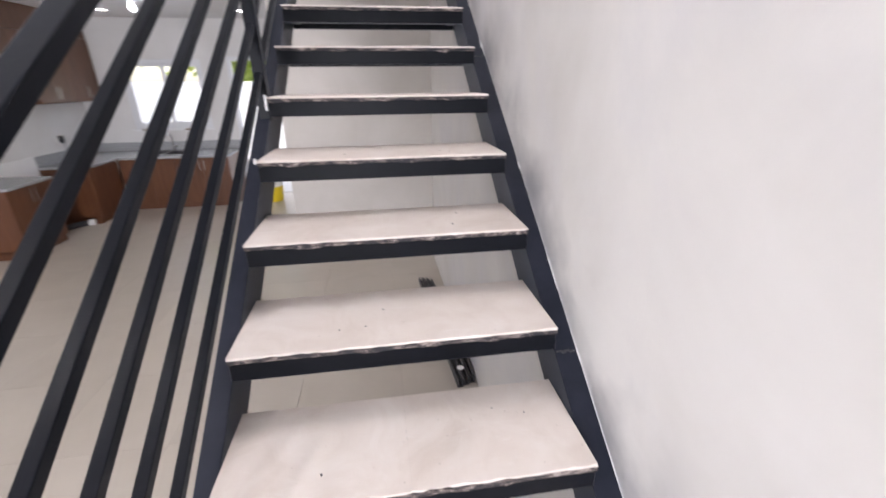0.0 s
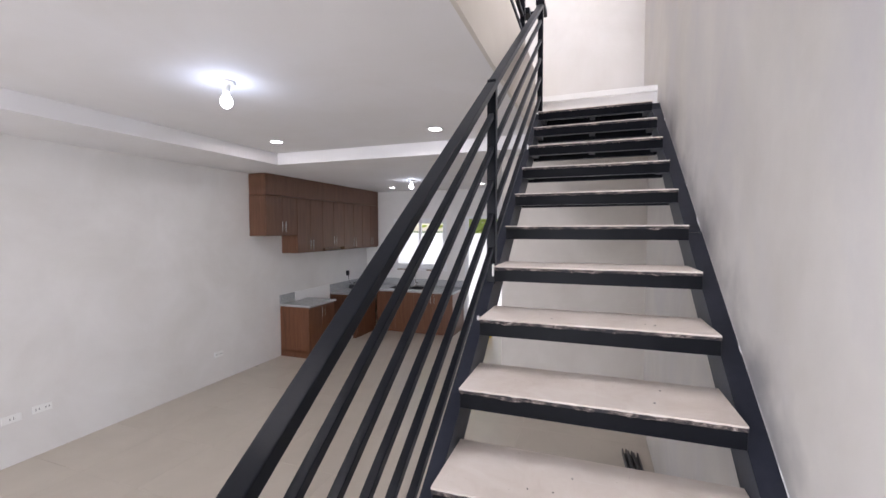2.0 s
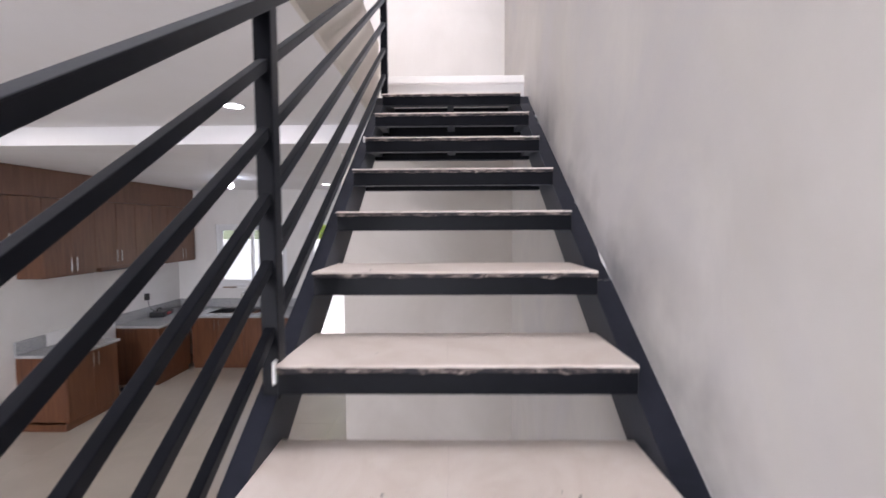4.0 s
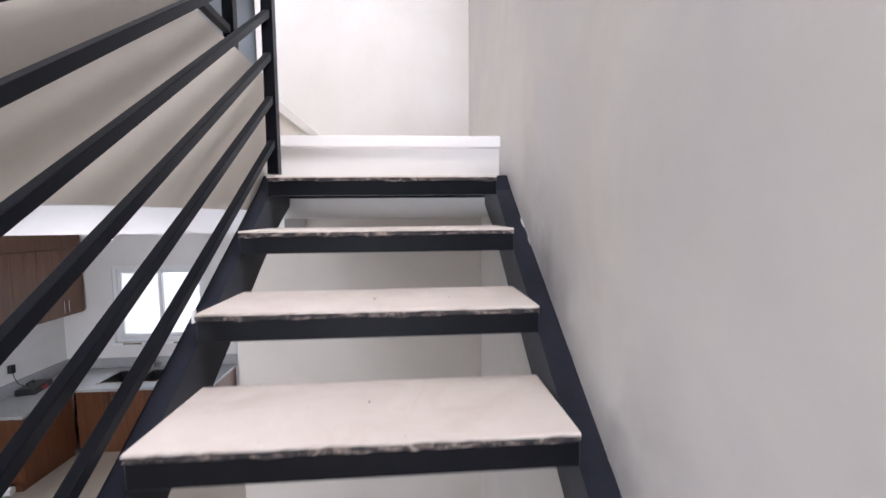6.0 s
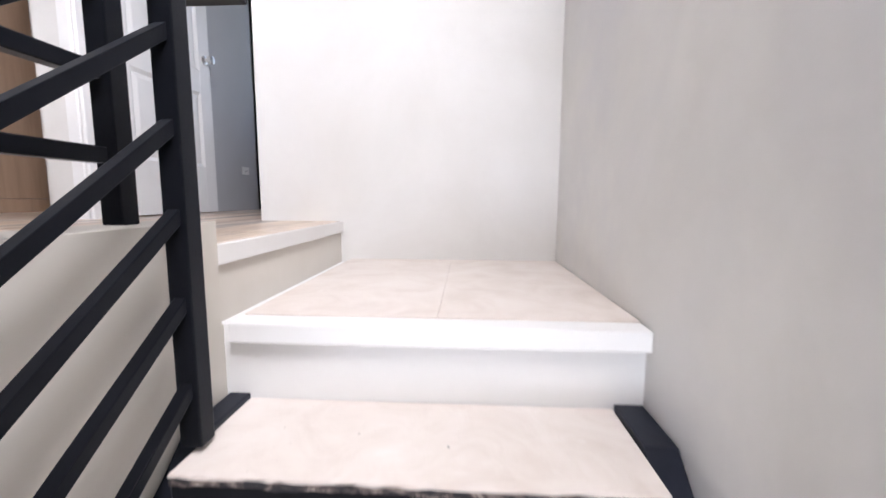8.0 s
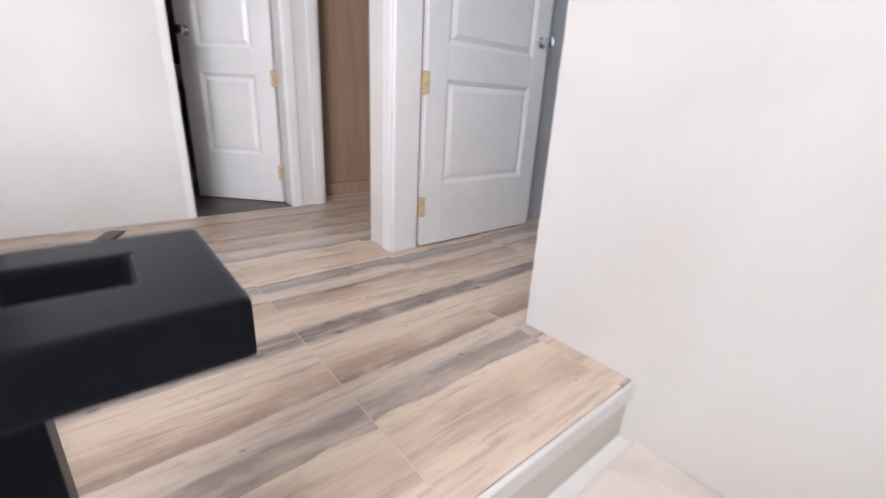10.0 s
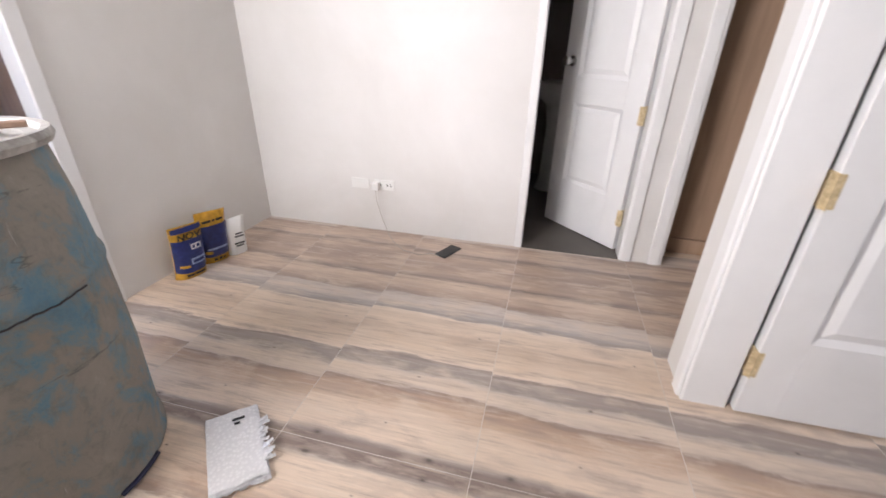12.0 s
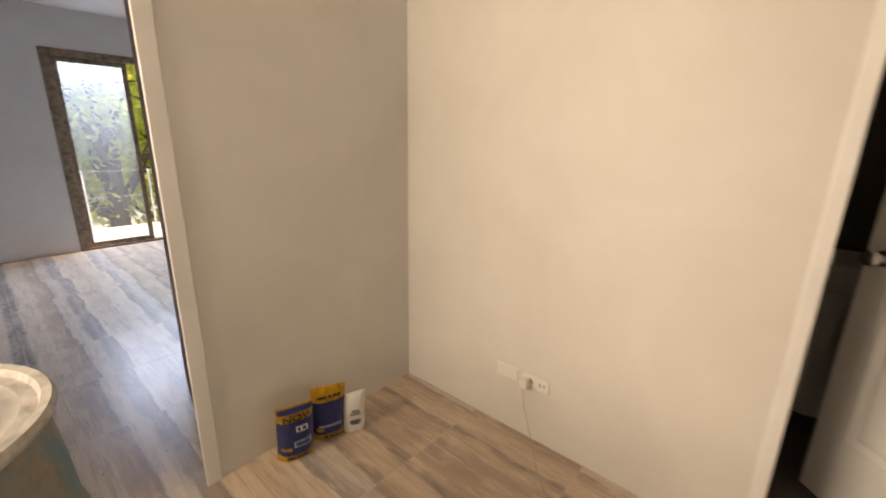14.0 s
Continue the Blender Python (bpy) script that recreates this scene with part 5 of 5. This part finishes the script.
sash = part("sliding_panel", bevel(boxes((a, a + 0.05, FRY - 0.05, FRY - 0.015, ZU + 0.03, FZ - 0.07), (b - 0.05, b, FRY - 0.05, FRY - 0.015, ZU + 0.03, FZ - 0.07), (a + 0.05, b - 0.05, FRY - 0.05, FRY - 0.015, ZU + 0.03, ZU + 0.08), (a + 0.05, b - 0.05, FRY - 0.05, FRY - 0.015, FZ - 0.12, FZ - 0.07)), 0.002, 1), TAPE, bal)
pane = part("pane", box(a + 0.045, b - 0.045, FRY - 0.036, FRY - 0.031, ZU + 0.075, FZ - 0.115), DUSTY, sash)
pane.visible_shadow = False
structure("balcony_floor", box(-3.4, -0.8, FRY - 0.85, FRY - T, 2.70, ZU - 0.06), GROUT, "bare grey-beige balcony floor", "floor")
brail = thing("balcony_railing", "thin white metal balcony railing", "railing")
BY = FRY - 0.80
for x in (-3.3, -2.42, -1.7, -0.9):
    part("post", box(x - 0.010, x + 0.010, BY - 0.01, BY + 0.01, ZU - 0.06, ZU + 0.86, 0.002, 1), TRIM, brail)
for z in (0.50, 0.84):
    part("wire", box(-3.3, -0.9, BY - 0.0025, BY + 0.0025, ZU + z - 0.0025, ZU + z + 0.0025), ALU, brail)

# ---- outdoors ----
structure("ground", box(-400, 400, -400, 400, Z0 - 0.6, Z0 - 0.2), GRASS, "garden soil and grass around the house", "ground")
structure("road", box(-60, 40, -27, -15.5, Z0 - 0.205, Z0 - 0.17), YARD_TILE, "pale sunlit concrete road in front of the garden", "road")
structure("yard_paving", box(-4.2, 2.0, YB + T, 9.6, Z0 - 0.2, Z0 - 0.03), YARD_TILE, "pale tiled back yard paving", "pavement")
structure("yard_wall", box(-6.0, 4.0, 9.6, 9.75, Z0 - 0.2, 1.53), WHITE, "bright white yard wall", "wall")


def tree(x, y, z, height, spread, seed, label, count=2600, size=0.10):
    rnd = random.Random(seed)
    t = thing("tree", label, "tree", pose(x, y, z))
    bm = bmesh.new()
    limbs = []

    def limb(p, q, r0, r1):
        d = (q - p).normalized()
        u = d.cross(Vector((0.3, 0.5, 0.81))).normalized()
        w = d.cross(u)
        ring = [[bm.verts.new(c + (u * math.cos(k * math.pi / 4) + w * math.sin(k * math.pi / 4)) * r) for k in range(8)] for c, r in ((p, r0), (q, r1))]
        for k in range(8):
            bm.faces.new((ring[0][k], ring[0][(k + 1) % 8], ring[1][(k + 1) % 8], ring[1][k]))
        limbs.append((p, q))

    top = Vector((rnd.uniform(-0.2, 0.2), rnd.uniform(-0.2, 0.2), height * 0.55))
    limb(Vector((0, 0, 0)), top, height * 0.03, height * 0.018)
    for k in range(9):
        s = top * rnd.uniform(0.45, 1.0)
        a = 2 * math.pi * k / 9 + rnd.uniform(-0.3, 0.3)
        e = s + Vector((math.cos(a) * spread * rnd.uniform(0.6, 1), math.sin(a) * spread * rnd.uniform(0.6, 1), height * rnd.uniform(0.1, 0.45)))
        limb(s, e, height * 0.011, height * 0.004)
        for _ in range(3):
            f = s.lerp(e, rnd.uniform(0.4, 1))
            limb(f, f + Vector((rnd.uniform(-1, 1), rnd.uniform(-1, 1), rnd.uniform(-0.4, 0.8))) * spread * 0.4, height * 0.005, height * 0.002)
    part("trunk", bm, BARK, t, smooth=True)
    verts, faces = [], []
    for _ in range(count):
        p, q = limbs[rnd.randrange(1, len(limbs))]
        c = p.lerp(q, rnd.uniform(0.3, 1.1)) + Vector((rnd.gauss(0, 1), rnd.gauss(0, 1), rnd.gauss(0, 0.8))) * spread * 0.17
        m = Euler((rnd.uniform(-1.2, 1.2), rnd.uniform(-1.2, 1.2), rnd.uniform(0, 6.3))).to_matrix()
        s = size * rnd.uniform(0.6, 1.4)
        i = len(verts)
        for v in ((-1, 0, 0), (-0.2, 0.45, 0.08), (1, 0, -0.1), (-0.2, -0.45, 0.08)):
            verts.append(c + m @ Vector(v) * s)
        faces += [(i, i + 1, i + 2), (i, i + 2, i + 3)]
    me = bpy.data.meshes.new("crown")
    me.from_pydata(verts, [], faces)
    me.materials.append(LEAF)
    cr = new("crown", me)
    cr.parent = t
    cr["label"] = "crown of many small sunlit leaves"
    return t


tree(-2.9, 11.2, Z0 - 0.2, 5.6, 1.5, 1, "leafy tree behind the white yard wall", 2600, 0.12)
tree(-0.6, 11.4, Z0 - 0.2, 5.2, 1.4, 2, "leafy tree behind the white yard wall", 2200, 0.12)
tree(-2.6, -6.4, Z0 - 0.2, 8.2, 2.5, 3, "sunlit leafy tree in front of the balcony", 17000, 0.078)
tree(-5.2, -7.6, Z0 - 0.2, 8.8, 2.6, 4, "sunlit leafy tree in front of the balcony", 15000, 0.078)
tree(-0.2, -8.5, Z0 - 0.2, 9.0, 2.7, 5, "sunlit leafy tree in front of the balcony", 15000, 0.085)
tree(-7.6, -11.0, Z0 - 0.2, 8.6, 3.0, 6, "sunlit leafy tree across the garden", 12000, 0.105)
tree(-3.6, -11.8, Z0 - 0.2, 8.8, 3.0, 7, "sunlit leafy tree across the garden", 12000, 0.105)


# ---- tiles of the floors ----
def tile_mesh(name, w, d, h, material, gap=0.0016):
    return mesh_of(name, bevel(box(gap, w - gap, gap, d - gap, -h, 0), 0.0008, 1), material)


gfloor = bpy.data.objects["floor_ground"]
full = tile_mesh("floor_tile", 0.6, 0.6, 0.012, FLOOR_TILE, 0.0006)
ny = int((YB - YF) / 0.6) + 1
nx = int((XR - XL) / 0.6) + 1
for i in range(nx):
    for j in range(ny):
        x, y = XL + 0.6 * i, YF + 0.6 * j
        w, d = min(0.6, XR - x), min(0.6, YB - y)
        if w < 0.02 or d < 0.02:
            continue
        me = full if w > 0.599 and d > 0.599 else tile_mesh("floor_tile_cut", w, d, 0.012, FLOOR_TILE, 0.0006)
        ob = new("floor_tile", me)
        ob.parent = gfloor
        ob.matrix_basis = pose(x, y, Z0)

ufloor = bpy.data.objects["slab_upper"]
wood_me = tile_mesh("wood_tile", TILE_X, TILE_Y, 0.002, WOODTILE, 0.0009)
# hall, corridor, bedroom doorway, closet room, front room
zones = [(XO, XS - 0.0145, YLE - 0.1, TILE_Y0 + TILE_Y), (-0.438, XS - 0.0145, TILE_Y0 + TILE_Y, YW), (XO, -1.438, TILE_Y0 + TILE_Y, 6.6), (-1.438, -0.438, TILE_Y0 + TILE_Y, 7.5), (-2.9, XO, 5.0, 6.6), (XL, -0.37, FRY, YLE - 0.1)]
cut = {}
for x0, x1, y0, y1 in zones:
    i0, i1 = math.floor((x0 - TILE_X0) / TILE_X) - 1, math.ceil((x1 - TILE_X0) / TILE_X) + 1
    j0, j1 = math.floor((y0 - TILE_Y0) / TILE_Y) - 1, math.ceil((y1 - TILE_Y0) / TILE_Y) + 1
    for i in range(i0, i1):
        for j in range(j0, j1):
            a0, b0 = -0.77 + TILE_X * i, TILE_Y0 + TILE_Y * j
            xa, xb = max(a0, x0), min(a0 + TILE_X, x1)
            ya, yb = max(b0, y0), min(b0 + TILE_Y, y1)
            if xb - xa < 0.012 or yb - ya < 0.012:
                continue
            whole = xb - xa > TILE_X - 1e-4 and yb - ya > TILE_Y - 1e-4
            key = (round(xb - xa, 3), round(yb - ya, 3))
            if not whole and key not in cut:
                cut[key] = tile_mesh("wood_tile_cut", key[0], key[1], 0.002, WOODTILE, 0.0009)
            ob = new("floor_tile", wood_me if whole else cut[key])
            ob.parent = ufloor
            ob.matrix_basis = pose(xa, ya, ZU)

lslab = bpy.data.objects["landing_slab"]
for x0, x1 in ((-0.028, 0.4255), (0.4262, XR - 0.002)):
    ob = new("landing_tile", tile_mesh("landing_tile", x1 - x0, YW - YL - 0.071, 0.014, TREAD, 0.0001))
    ob.parent = lslab
    ob.matrix_basis = pose(x0, YL + 0.07, ZL)
